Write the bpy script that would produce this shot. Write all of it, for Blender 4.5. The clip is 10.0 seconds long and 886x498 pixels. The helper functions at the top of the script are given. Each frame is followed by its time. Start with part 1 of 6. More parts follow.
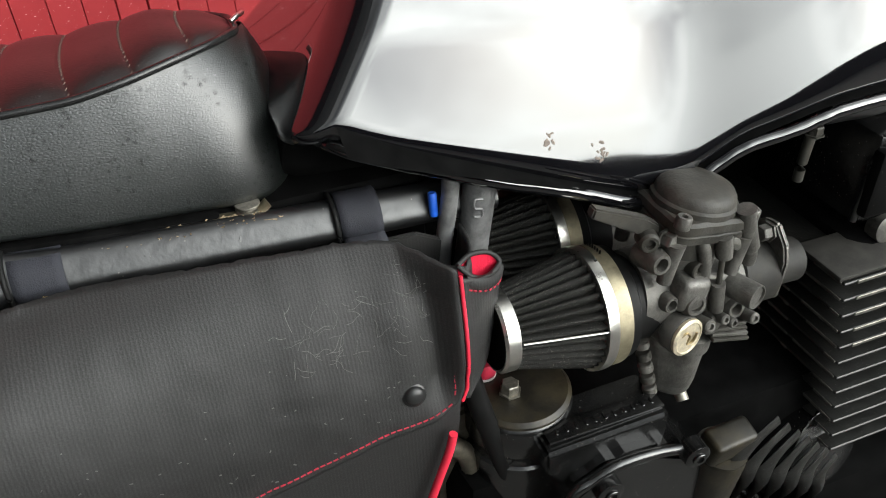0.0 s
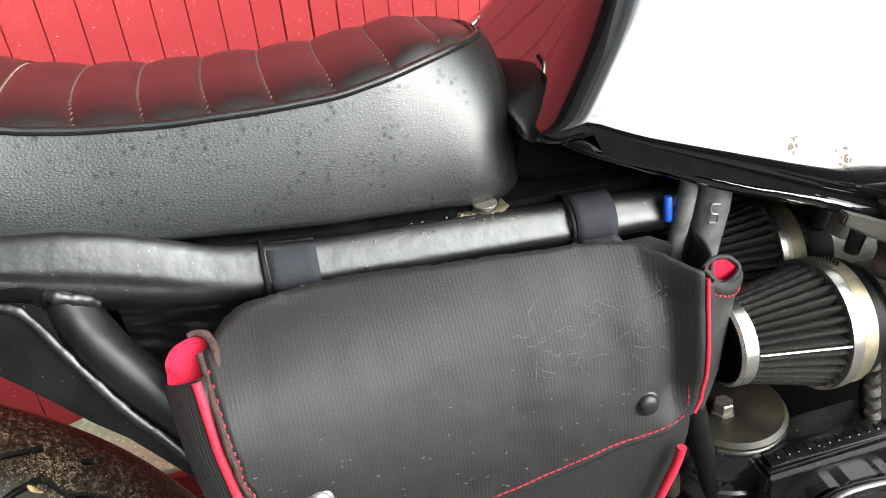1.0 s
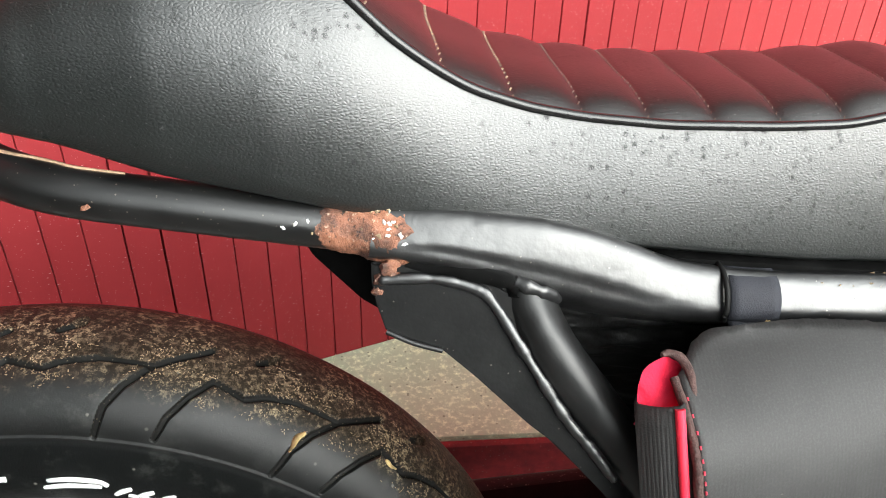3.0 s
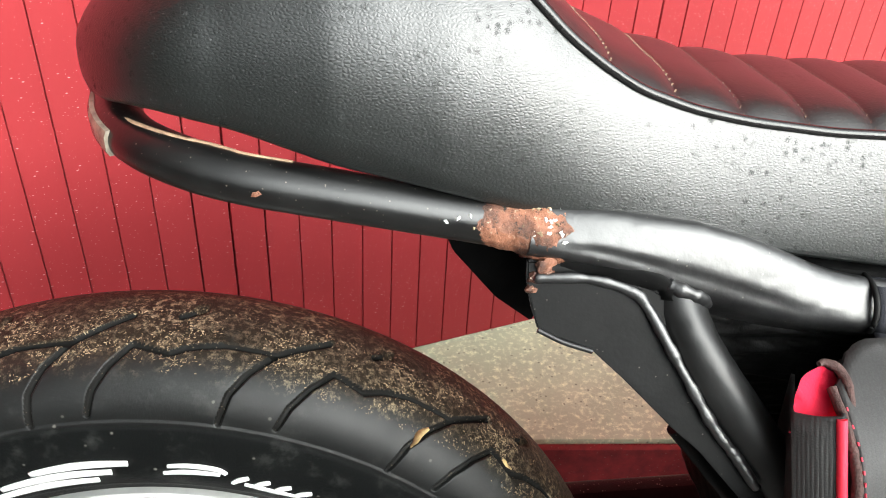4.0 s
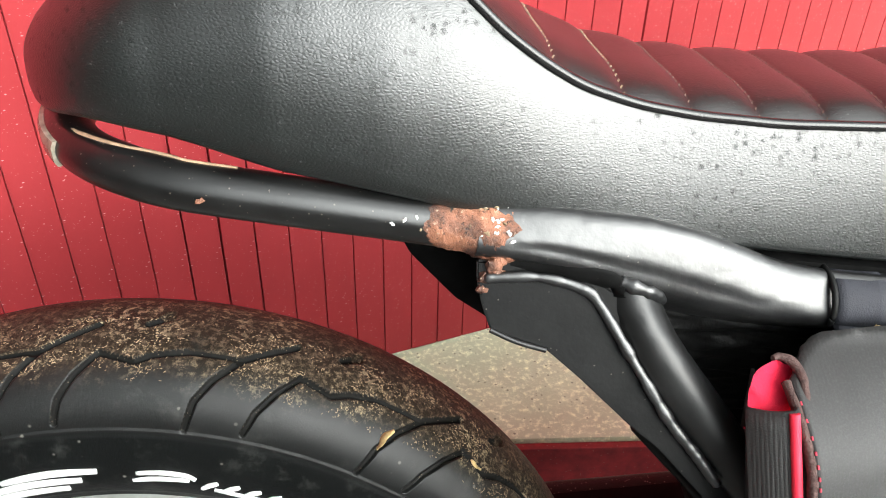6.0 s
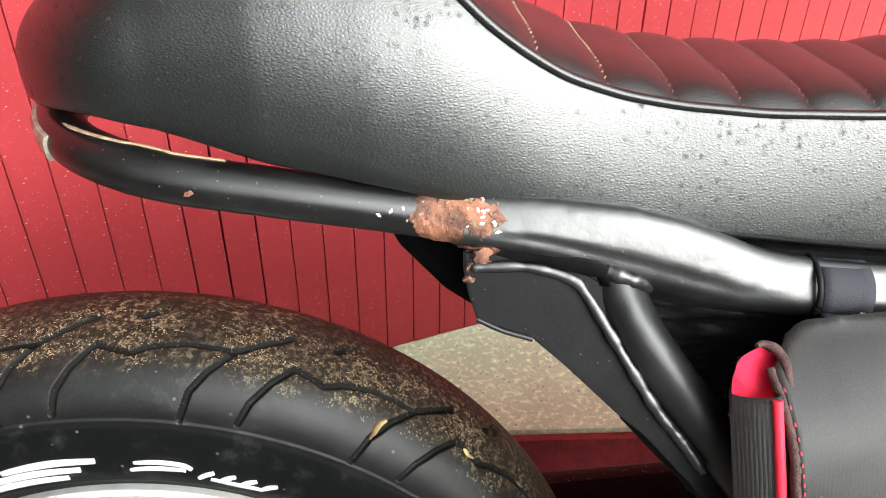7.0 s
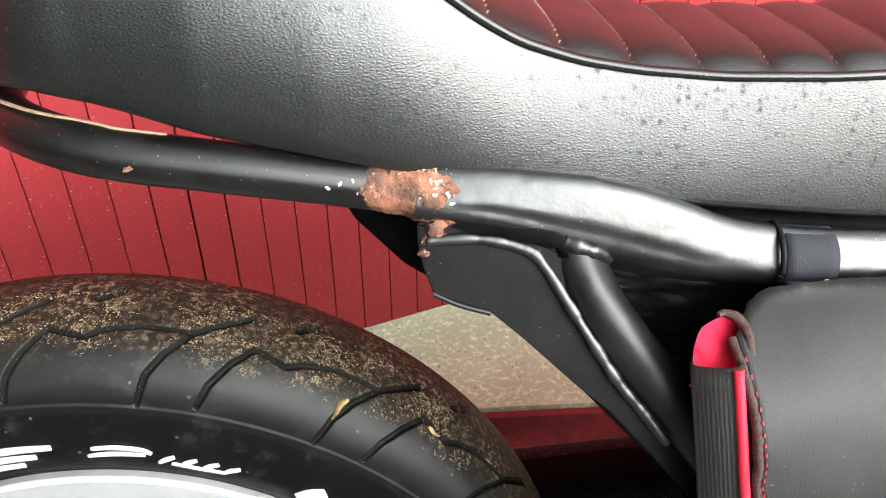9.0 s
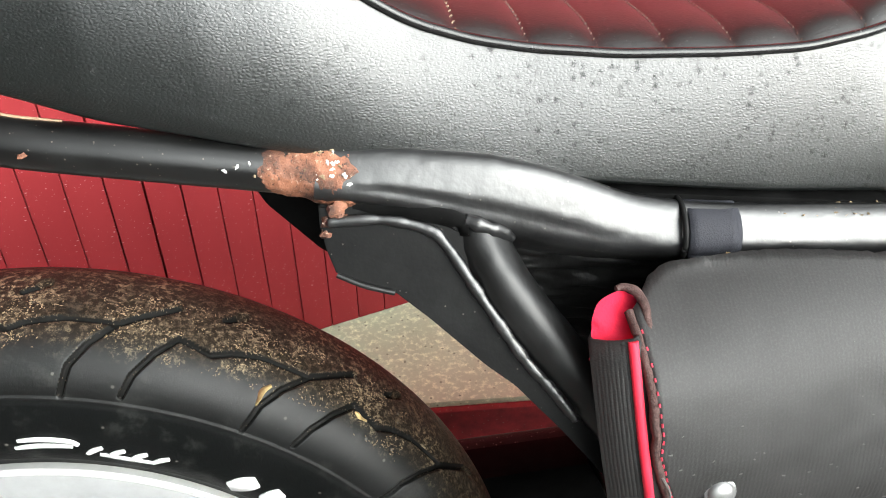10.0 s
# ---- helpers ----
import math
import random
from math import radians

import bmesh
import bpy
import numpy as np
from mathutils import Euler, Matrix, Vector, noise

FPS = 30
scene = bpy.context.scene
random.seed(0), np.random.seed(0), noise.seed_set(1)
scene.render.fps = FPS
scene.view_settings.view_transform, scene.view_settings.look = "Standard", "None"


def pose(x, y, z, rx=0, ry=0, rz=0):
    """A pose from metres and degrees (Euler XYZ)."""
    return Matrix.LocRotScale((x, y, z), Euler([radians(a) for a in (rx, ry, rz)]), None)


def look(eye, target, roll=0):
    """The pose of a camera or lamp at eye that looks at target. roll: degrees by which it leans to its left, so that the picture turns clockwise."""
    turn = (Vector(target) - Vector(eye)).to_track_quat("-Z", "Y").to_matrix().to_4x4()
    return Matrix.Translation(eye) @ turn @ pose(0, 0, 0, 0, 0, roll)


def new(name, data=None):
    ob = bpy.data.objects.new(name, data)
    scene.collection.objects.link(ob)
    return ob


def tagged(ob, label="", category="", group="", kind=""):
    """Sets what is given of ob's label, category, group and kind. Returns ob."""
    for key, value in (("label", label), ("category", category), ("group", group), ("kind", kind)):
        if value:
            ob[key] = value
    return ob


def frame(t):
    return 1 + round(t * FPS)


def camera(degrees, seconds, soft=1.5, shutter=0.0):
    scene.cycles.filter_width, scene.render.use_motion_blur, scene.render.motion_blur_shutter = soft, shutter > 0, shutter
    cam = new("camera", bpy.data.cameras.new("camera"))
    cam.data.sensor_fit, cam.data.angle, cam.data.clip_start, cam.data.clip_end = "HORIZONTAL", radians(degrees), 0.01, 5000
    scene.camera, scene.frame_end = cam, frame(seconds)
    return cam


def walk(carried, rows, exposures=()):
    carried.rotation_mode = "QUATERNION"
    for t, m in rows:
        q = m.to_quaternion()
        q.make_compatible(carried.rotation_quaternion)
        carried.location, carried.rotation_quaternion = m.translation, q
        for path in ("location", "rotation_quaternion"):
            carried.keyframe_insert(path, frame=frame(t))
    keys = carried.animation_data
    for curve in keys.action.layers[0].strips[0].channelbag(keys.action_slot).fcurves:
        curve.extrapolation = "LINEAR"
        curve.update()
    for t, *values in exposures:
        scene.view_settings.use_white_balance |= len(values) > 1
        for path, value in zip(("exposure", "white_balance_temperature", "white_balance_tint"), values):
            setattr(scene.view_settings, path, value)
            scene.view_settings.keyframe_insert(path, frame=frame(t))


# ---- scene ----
cam = camera(58.0, 10.0, soft=1.0)
PATH = [
    (0, (0.1205, -0.4877, 0.9620), (0.3890, 0.2637, 0.3593), -2.31),
    (0.5, (0.0842, -0.4796, 0.9463), (0.3112, 0.3014, 0.3644), -4.25),
    (1, (0.0290, -0.4703, 0.9433), (0.2114, 0.3436, 0.3918), -4.96),
    (1.5, (-0.0327, -0.4486, 0.9481), (0.1086, 0.3831, 0.4111), -2.94),
    (2, (-0.0819, -0.4328, 0.9511), (0.0218, 0.3993, 0.4062), -1.57),
    (2.5, (-0.1234, -0.4173, 0.9477), (-0.0420, 0.4138, 0.3976), 0.04),
    (3, (-0.1638, -0.4037, 0.9396), (-0.0798, 0.4236, 0.3841), 1.92),
    (3.2, (-0.1881, -0.3975, 0.9304), (-0.0856, 0.4266, 0.3734), 3.17),
    (4.3, (-0.2345, -0.4003, 0.9343), (-0.1774, 0.4319, 0.3829), 3.13),
    (4.5, (-0.2297, -0.3986, 0.9329), (-0.1763, 0.4320, 0.3786), 2.54),
    (5, (-0.2168, -0.3952, 0.9347), (-0.1627, 0.4374, 0.3835), 2.14),
    (5.5, (-0.2093, -0.3972, 0.9345), (-0.1532, 0.4358, 0.3841), 1.73),
    (7, (-0.1921, -0.4056, 0.9362), (-0.1493, 0.4225, 0.3772), 0.75),
    (7.5, (-0.1908, -0.4061, 0.9365), (-0.1554, 0.4216, 0.3764), 0.36),
    (8, (-0.1852, -0.3999, 0.9249), (-0.1482, 0.4214, 0.3556), 0.31),
    (8.5, (-0.1739, -0.3970, 0.9258), (-0.1302, 0.4194, 0.3500), 0.59),
    (9, (-0.1761, -0.3992, 0.9275), (-0.1180, 0.4137, 0.3479), 0.28),
    (9.5, (-0.1504, -0.4039, 0.9233), (-0.0905, 0.4063, 0.3402), -0.14),
    (10, (-0.1327, -0.4119, 0.9205), (-0.0691, 0.4029, 0.3442), -0.76),
]
EXPOSURES = [(0.0, -0.30), (0.4, 0.20), (1.0, 0.42), (1.5, 0.47), (3.0, 0.42), (4.5, 0.60), (10.0, 0.58)]
walk(cam, [(t, look(eye, target, roll)) for t, eye, target, roll in PATH], EXPOSURES)

# ---- world and light ----
SUN_ELEV, SUN_ROT = 23.0, 138.0
world = bpy.data.worlds.new("sky")
scene.world = world
world.use_nodes = True
wn, wl = world.node_tree.nodes, world.node_tree.links
wn.clear()
w_out = wn.new("ShaderNodeOutputWorld")
w_bg = wn.new("ShaderNodeBackground")
w_sky = wn.new("ShaderNodeTexSky")
w_sky.sky_type, w_sky.sun_disc = "NISHITA", False
w_sky.sun_elevation, w_sky.sun_rotation = radians(SUN_ELEV), radians(SUN_ROT)
w_bg.inputs["Strength"].default_value = 0.094
# broken cloud over the whole sky
w_co = wn.new("ShaderNodeTexCoord")
w_no = wn.new("ShaderNodeTexNoise")
w_no.inputs["Scale"].default_value, w_no.inputs["Detail"].default_value = 3.0, 6.0
w_ra = wn.new("ShaderNodeValToRGB")
w_ra.color_ramp.elements[0].position, w_ra.color_ramp.elements[1].position = 0.40, 0.62
w_ra.color_ramp.elements[0].color = (0.36, 0.36, 0.36, 1.0)
w_mix = wn.new("ShaderNodeMix")
w_mix.data_type = "RGBA"
w_mix.inputs[7].default_value = (33.0, 34.4, 33.6, 1.0)
# an overcast sky is brightest overhead
w_se = wn.new("ShaderNodeSeparateXYZ")
w_el = wn.new("ShaderNodeMapRange")
for w_i, w_v in ((1, 0.0), (2, 1.0), (3, 0.32), (4, 0.25)):
    w_el.inputs[w_i].default_value = w_v
w_mu = wn.new("ShaderNodeVectorMath")
w_mu.operation = "SCALE"
wl.new(w_co.outputs["Generated"], w_se.inputs[0])
wl.new(w_se.outputs["Z"], w_el.inputs[0])
wl.new(w_mix.outputs[2], w_mu.inputs[0])
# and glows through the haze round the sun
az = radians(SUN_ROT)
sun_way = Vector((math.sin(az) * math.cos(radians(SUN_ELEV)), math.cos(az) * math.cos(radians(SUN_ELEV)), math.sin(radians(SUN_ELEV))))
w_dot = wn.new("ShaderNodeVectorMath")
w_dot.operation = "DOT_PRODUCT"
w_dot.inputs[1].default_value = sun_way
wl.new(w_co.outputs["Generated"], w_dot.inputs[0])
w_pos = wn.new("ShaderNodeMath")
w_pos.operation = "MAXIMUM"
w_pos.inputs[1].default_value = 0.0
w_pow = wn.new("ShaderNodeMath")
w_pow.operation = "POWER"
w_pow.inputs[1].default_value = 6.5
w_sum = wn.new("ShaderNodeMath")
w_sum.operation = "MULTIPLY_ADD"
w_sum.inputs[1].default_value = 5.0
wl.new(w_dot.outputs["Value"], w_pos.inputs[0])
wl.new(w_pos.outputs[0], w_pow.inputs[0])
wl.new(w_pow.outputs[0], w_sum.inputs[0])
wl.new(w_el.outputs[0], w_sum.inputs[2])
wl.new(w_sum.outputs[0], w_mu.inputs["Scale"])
wl.new(w_co.outputs["Generated"], w_no.inputs["Vector"])
wl.new(w_no.outputs["Fac"], w_ra.inputs["Fac"])
wl.new(w_ra.outputs["Color"], w_mix.inputs[0])
wl.new(w_sky.outputs["Color"], w_mix.inputs[6])
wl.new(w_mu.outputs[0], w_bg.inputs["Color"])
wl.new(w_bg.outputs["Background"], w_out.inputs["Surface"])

sun = new("sun", bpy.data.lights.new("sun", "SUN"))
sun.data.energy, sun.data.angle, sun.data.color = 0.5, radians(50), (1.0, 0.96, 0.88)
sun.matrix_world = look(sun_way * 10, (0, 0, 0))


# ---- materials ----
def material(name):
    m = bpy.data.materials.new(name)
    m.use_nodes = True
    return m, m.node_tree.nodes, m.node_tree.links, m.node_tree.nodes["Principled BSDF"]


def node(nodes, kind, **values):
    n = nodes.new(kind)
    for k, v in values.items():
        n.inputs[k.replace("_", " ")].default_value = v
    return n


def ramp(nodes, a, b, ca=(0, 0, 0, 1), cb=(1, 1, 1, 1)):
    r = nodes.new("ShaderNodeValToRGB")
    r.color_ramp.elements[0].position, r.color_ramp.elements[1].position = a, b
    r.color_ramp.elements[0].color, r.color_ramp.elements[1].color = ca, cb
    return r


def blend(nodes, links, fac, a, b):
    m = nodes.new("ShaderNodeMix")
    m.data_type = "RGBA"
    for slot, v in ((0, fac), (6, a), (7, b)):
        if hasattr(v, "is_linked"):
            links.new(v, m.inputs[slot])
        else:
            m.inputs[slot].default_value = v if slot == 0 else (*v, 1.0)
    return m.outputs[2]


def plain(name, col, rough=0.5, metal=0.0, var=0.25, vscale=60.0, bump=0.0, bscale=400.0, dust=0.0, dust_col=(0.30, 0.27, 0.22), dscale=500.0, coat=0.0, ior=1.5, grime=0.0, grime_col=(0.10, 0.085, 0.06), spec=0.5):
    """A painted, cast or woven surface: base colour varied at two scales, fine relief, dust specks and grime patches."""
    m, n, l, b = material(name)
    co = n.new("ShaderNodeTexCoord")
    big = node(n, "ShaderNodeTexNoise", Scale=vscale, Detail=6.0, Roughness=0.65)
    l.new(co.outputs["Object"], big.inputs["Vector"])
    rb = ramp(n, 0.3, 0.7)
    l.new(big.outputs["Fac"], rb.inputs["Fac"])
    dark = tuple(c * (1 - var) for c in col)
    light = tuple(min(1.0, c * (1 + var) + 0.01 * var) for c in col)
    out = blend(n, l, rb.outputs["Color"], dark, light)
    if grime:
        g = node(n, "ShaderNodeTexNoise", Scale=vscale * 0.6, Detail=8.0, Roughness=0.7)
        l.new(co.outputs["Object"], g.inputs["Vector"])
        rg = ramp(n, 0.62 - 0.25 * grime, 0.80 - 0.2 * grime, (0, 0, 0, 1), (grime, grime, grime, 1))
        l.new(g.outputs["Fac"], rg.inputs["Fac"])
        out = blend(n, l, rg.outputs["Color"], out, grime_col)
    if dust:
        v = node(n, "ShaderNodeTexVoronoi", Scale=dscale, Randomness=1.0)
        l.new(co.outputs["Object"], v.inputs["Vector"])
        keep = ramp(n, 1.0 - 0.35 * dust, 1.0 - 0.35 * dust + 0.02)
        sep = n.new("ShaderNodeSeparateColor")
        l.new(v.outputs["Color"], sep.inputs[0])
        l.new(sep.outputs[0], keep.inputs["Fac"])
        dot = ramp(n, 0.22, 0.34, (1, 1, 1, 1), (0, 0, 0, 1))
        l.new(v.outputs["Distance"], dot.inputs["Fac"])
        mul = n.new("ShaderNodeMath")
        mul.operation = "MULTIPLY"
        l.new(keep.outputs["Color"], mul.inputs[0])
        l.new(dot.outputs["Color"], mul.inputs[1])
        out = blend(n, l, mul.outputs[0], out, dust_col)
    l.new(out, b.inputs["Base Color"])
    b.inputs["Metallic"].default_value = metal
    b.inputs["IOR"].default_value = ior
    b.inputs["Specular IOR Level"].default_value = spec
    b.inputs["Coat Weight"].default_value = coat
    b.inputs["Coat Roughness"].default_value = 0.035
    mr = n.new("ShaderNodeMapRange")
    mr.inputs[3].default_value, mr.inputs[4].default_value = max(0.02, rough * 0.8), min(1.0, rough * 1.25)
    l.new(big.outputs["Fac"], mr.inputs[0])
    l.new(mr.outputs[0], b.inputs["Roughness"])
    if bump:
        f = node(n, "ShaderNodeTexNoise", Scale=bscale, Detail=4.0)
        l.new(co.outputs["Object"], f.inputs["Vector"])
        bp = node(n, "ShaderNodeBump", Strength=bump, Distance=0.001)
        l.new(f.outputs["Fac"], bp.inputs["Height"])
        l.new(bp.outputs["Normal"], b.inputs["Normal"])
    return m


def leather(name, col, rough, grain, strength, worn=0.0, spots=1.0):
    """Pebbled black vinyl with scuffs and small dark mould spots."""
    m, n, l, b = material(name)
    co = n.new("ShaderNodeTexCoord")
    warp = node(n, "ShaderNodeTexNoise", Scale=90.0, Detail=2.0)
    l.new(co.outputs["Object"], warp.inputs["Vector"])
    addv = n.new("ShaderNodeVectorMath")
    addv.operation = "MULTIPLY_ADD"
    addv.inputs[1].default_value = (0.0022, 0.0022, 0.0022)
    l.new(warp.outputs["Color"], addv.inputs[0])
    l.new(co.outputs["Object"], addv.inputs[2])
    vo = node(n, "ShaderNodeTexVoronoi", Scale=grain)
    vo.feature = "DISTANCE_TO_EDGE"
    longer = n.new("ShaderNodeMapping")
    longer.inputs["Scale"].default_value = (0.72, 1.0, 1.15)
    longer.inputs["Rotation"].default_value = (0.0, -0.25, 0.0)
    l.new(addv.outputs[0], longer.inputs["Vector"])
    l.new(longer.outputs[0], vo.inputs["Vector"])
    swell = ramp(n, 0.0, 0.36)
    swell.color_ramp.interpolation = "B_SPLINE"
    l.new(vo.outputs["Distance"], swell.inputs["Fac"])
    fine = node(n, "ShaderNodeTexNoise", Scale=grain * 2.5, Detail=3.0)
    l.new(co.outputs["Object"], fine.inputs["Vector"])
    b1 = node(n, "ShaderNodeBump", Strength=strength, Distance=0.00045)
    l.new(swell.outputs["Color"], b1.inputs["Height"])
    b2 = node(n, "ShaderNodeBump", Strength=strength * 0.4, Distance=0.0002)
    l.new(fine.outputs["Fac"], b2.inputs["Height"])
    l.new(b1.outputs["Normal"], b2.inputs["Normal"])
    l.new(b2.outputs["Normal"], b.inputs["Normal"])
    big = node(n, "ShaderNodeTexNoise", Scale=14.0, Detail=6.0, Roughness=0.6)
    l.new(co.outputs["Object"], big.inputs["Vector"])
    out = blend(n, l, big.outputs["Fac"], tuple(c * 0.7 for c in col), tuple(c * 1.4 for c in col))
    # pale dust in patches
    du = node(n, "ShaderNodeTexNoise", Scale=600.0, Detail=2.0)
    l.new(co.outputs["Object"], du.inputs["Vector"])
    rd = ramp(n, 0.67, 0.73)
    l.new(du.outputs["Fac"], rd.inputs["Fac"])
    out = blend(n, l, rd.outputs["Color"], out, tuple(c + 0.045 + worn for c in col))
    l.new(out, b.inputs["Base Color"])
    # matt dark spots
    sp = node(n, "ShaderNodeTexVoronoi", Scale=230.0, Randomness=1.0)
    stray = n.new("ShaderNodeVectorMath")
    stray.operation = "MULTIPLY_ADD"
    stray.inputs[1].default_value = (0.006, 0.006, 0.006)
    l.new(fine.outputs["Color"], stray.inputs[0])
    l.new(co.outputs["Object"], stray.inputs[2])
    l.new(stray.outputs[0], sp.inputs["Vector"])
    sep = n.new("ShaderNodeSeparateColor")
    l.new(sp.outputs["Color"], sep.inputs[0])
    keep = ramp(n, 0.36, 0.60)
    l.new(sep.outputs[0], keep.inputs["Fac"])
    dot = ramp(n, 0.20, 0.42, (1, 1, 1, 1), (0, 0, 0, 1))
    l.new(sp.outputs["Distance"], dot.inputs["Fac"])
    mul = n.new("ShaderNodeMath")
    mul.operation = "MULTIPLY"
    l.new(keep.outputs["Color"], mul.inputs[0])
    l.new(dot.outputs["Color"], mul.inputs[1])
    patch = node(n, "ShaderNodeTexNoise", Scale=28.0, Detail=3.0)
    l.new(co.outputs["Object"], patch.inputs["Vector"])
    rpa = ramp(n, 0.46, 0.58, (0, 0, 0, 1), (spots, spots, spots, 1))
    l.new(patch.outputs["Fac"], rpa.inputs["Fac"])
    few = n.new("ShaderNodeMath")
    few.operation = "MULTIPLY"
    l.new(mul.outputs[0], few.inputs[0])
    l.new(rpa.outputs["Color"], few.inputs[1])
    mul = few
    mr = n.new("ShaderNodeMapRange")
    mr.inputs[3].default_value, mr.inputs[4].default_value = rough, rough + 0.2
    l.new(mul.outputs[0], mr.inputs[0])
    l.new(mr.outputs[0], b.inputs["Roughness"])
    ms = n.new("ShaderNodeMapRange")
    ms.inputs[3].default_value, ms.inputs[4].default_value = 0.92, 0.46
    l.new(mul.outputs[0], ms.inputs[0])
    l.new(ms.outputs[0], b.inputs["Specular IOR Level"])
    b.inputs["IOR"].default_value = 1.53
    return m


def canvas(name, col):
    """Black upright-ribbed cloth, dusty along the ribs."""
    m, n, l, b = material(name)
    co = n.new("ShaderNodeTexCoord")
    wa = node(n, "ShaderNodeTexWave", Scale=0.314 / 0.0023, Distortion=0.8, Detail=2.0)
    wa.inputs["Detail Scale"].default_value = 0.6
    l.new(co.outputs["Object"], wa.inputs["Vector"])
    big = node(n, "ShaderNodeTexNoise", Scale=26.0, Detail=6.0, Roughness=0.65)
    fine = node(n, "ShaderNodeTexNoise", Scale=1000.0, Detail=3.0)
    for q in (big, fine):
        l.new(co.outputs["Object"], q.inputs["Vector"])
    out = blend(n, l, big.outputs["Fac"], tuple(c * 0.7 for c in col), tuple(c * 1.35 for c in col))
    rf = ramp(n, 0.45, 0.75, (0, 0, 0, 1), (0.55, 0.55, 0.55, 1))
    l.new(fine.outputs["Fac"], rf.inputs["Fac"])
    out = blend(n, l, rf.outputs["Color"], out, tuple(c * 3.2 for c in col))
    rw = ramp(n, 0.0, 0.5, (0.07, 0.07, 0.07, 1), (0, 0, 0, 1))
    l.new(wa.outputs["Fac"], rw.inputs["Fac"])
    out = blend(n, l, rw.outputs["Color"], out, tuple(c * 0.25 for c in col))
    l.new(out, b.inputs["Base Color"])
    b.inputs["Roughness"].default_value = 0.62
    b.inputs["Specular IOR Level"].default_value = 0.55
    b1 = node(n, "ShaderNodeBump", Strength=0.14, Distance=0.0004)
    l.new(wa.outputs["Fac"], b1.inputs["Height"])
    b2 = node(n, "ShaderNodeBump", Strength=0.5, Distance=0.0004)
    l.new(fine.outputs["Fac"], b2.inputs["Height"])
    l.new(b1.outputs["Normal"], b2.inputs["Normal"])
    l.new(b2.outputs["Normal"], b.inputs["Normal"])
    return m


M_TANK = plain("black gloss tank paint", (0.003, 0.003, 0.004), rough=0.06, var=0.2, vscale=8, coat=1.0, ior=1.6, bump=0.03, bscale=12)
M_FRAME = plain("brushed black frame paint", (0.004, 0.004, 0.0045), rough=0.38, var=0.4, vscale=40, bump=0.55, bscale=105, ior=1.6, spec=0.78, dust=0.06, dscale=600, dust_col=(0.14, 0.13, 0.11))
M_STAY = plain("dull black stay paint", (0.004, 0.004, 0.004), rough=0.40, var=0.4, vscale=40, bump=0.22, bscale=130, spec=0.5)
M_HOOP = plain("satin black hoop paint", (0.003, 0.003, 0.003), rough=0.30, spec=0.7, var=0.4, vscale=40, bump=0.08, bscale=500, dust=0.14, dscale=700, dust_col=(0.12, 0.10, 0.08), ior=1.5)
M_PLATE = plain("matt black sheet steel", (0.003, 0.003, 0.003), rough=0.45, var=0.35, vscale=50, bump=0.1, dust=0.06, dscale=700, dust_col=(0.09, 0.08, 0.07), spec=0.10)


def rust(name):
    """Flaking rust: dark scale, orange-brown bloom, pale chips and remains of black paint, glossy in places."""
    m, n, l, b = material(name)
    co = n.new("ShaderNodeTexCoord")
    big = node(n, "ShaderNodeTexNoise", Scale=62.0, Detail=7.0, Roughness=0.62)
    mid = node(n, "ShaderNodeTexNoise", Scale=330.0, Detail=6.0, Roughness=0.75)
    for q in (big, mid):
        l.new(co.outputs["Object"], q.inputs["Vector"])
    rb = ramp(n, 0.40, 0.62)
    l.new(big.outputs["Fac"], rb.inputs["Fac"])
    out = blend(n, l, rb.outputs["Color"], (0.055, 0.023, 0.015), (0.29, 0.118, 0.066))
    rm = ramp(n, 0.60, 0.70)
    l.new(mid.outputs["Fac"], rm.inputs["Fac"])
    out = blend(n, l, rm.outputs["Color"], out, (0.52, 0.40, 0.30))
    rd = ramp(n, 0.36, 0.45, (1, 1, 1, 1), (0, 0, 0, 1))
    l.new(mid.outputs["Fac"], rd.inputs["Fac"])
    out = blend(n, l, rd.outputs["Color"], out, (0.008, 0.006, 0.005))
    l.new(out, b.inputs["Base Color"])
    mr = n.new("ShaderNodeMapRange")
    mr.inputs[3].default_value, mr.inputs[4].default_value = 0.30, 0.75
    l.new(big.outputs["Fac"], mr.inputs[0])
    l.new(mr.outputs[0], b.inputs["Roughness"])
    bp = node(n, "ShaderNodeBump", Strength=0.9, Distance=0.0012)
    l.new(mid.outputs["Fac"], bp.inputs["Height"])
    l.new(bp.outputs["Normal"], b.inputs["Normal"])
    return m


M_RUST = rust("flaking rust")
M_SIDE = leather("pebbled black vinyl", (0.0036, 0.0050, 0.0047), 0.37, 640, 0.25)
M_TOP = leather("smooth black vinyl", (0.006, 0.005, 0.005), 0.36, 620, 0.16, 0.0, 0.25)
M_PIPING = plain("black vinyl piping", (0.012, 0.012, 0.012), rough=0.25, var=0.2)
M_THREAD = plain("dusty tan thread", (0.22, 0.165, 0.11), rough=0.8, var=0.6, vscale=300)
M_THREADDARK = plain("dull brown thread", (0.11, 0.075, 0.06), rough=0.8)
M_REDTHREAD = plain("red thread", (0.45, 0.028, 0.055), rough=0.8)
M_HEM = plain("worn grey-pink hem", (0.075, 0.045, 0.041), rough=0.8, var=0.4, vscale=300, bump=0.8, bscale=900, spec=0.2)
M_CANVAS = canvas("black ribbed canvas", (0.0102, 0.0098, 0.0096))
M_WEB = plain("dark webbing strap", (0.024, 0.025, 0.032), rough=0.7, var=0.15, bump=0.4, bscale=1200, spec=0.3)
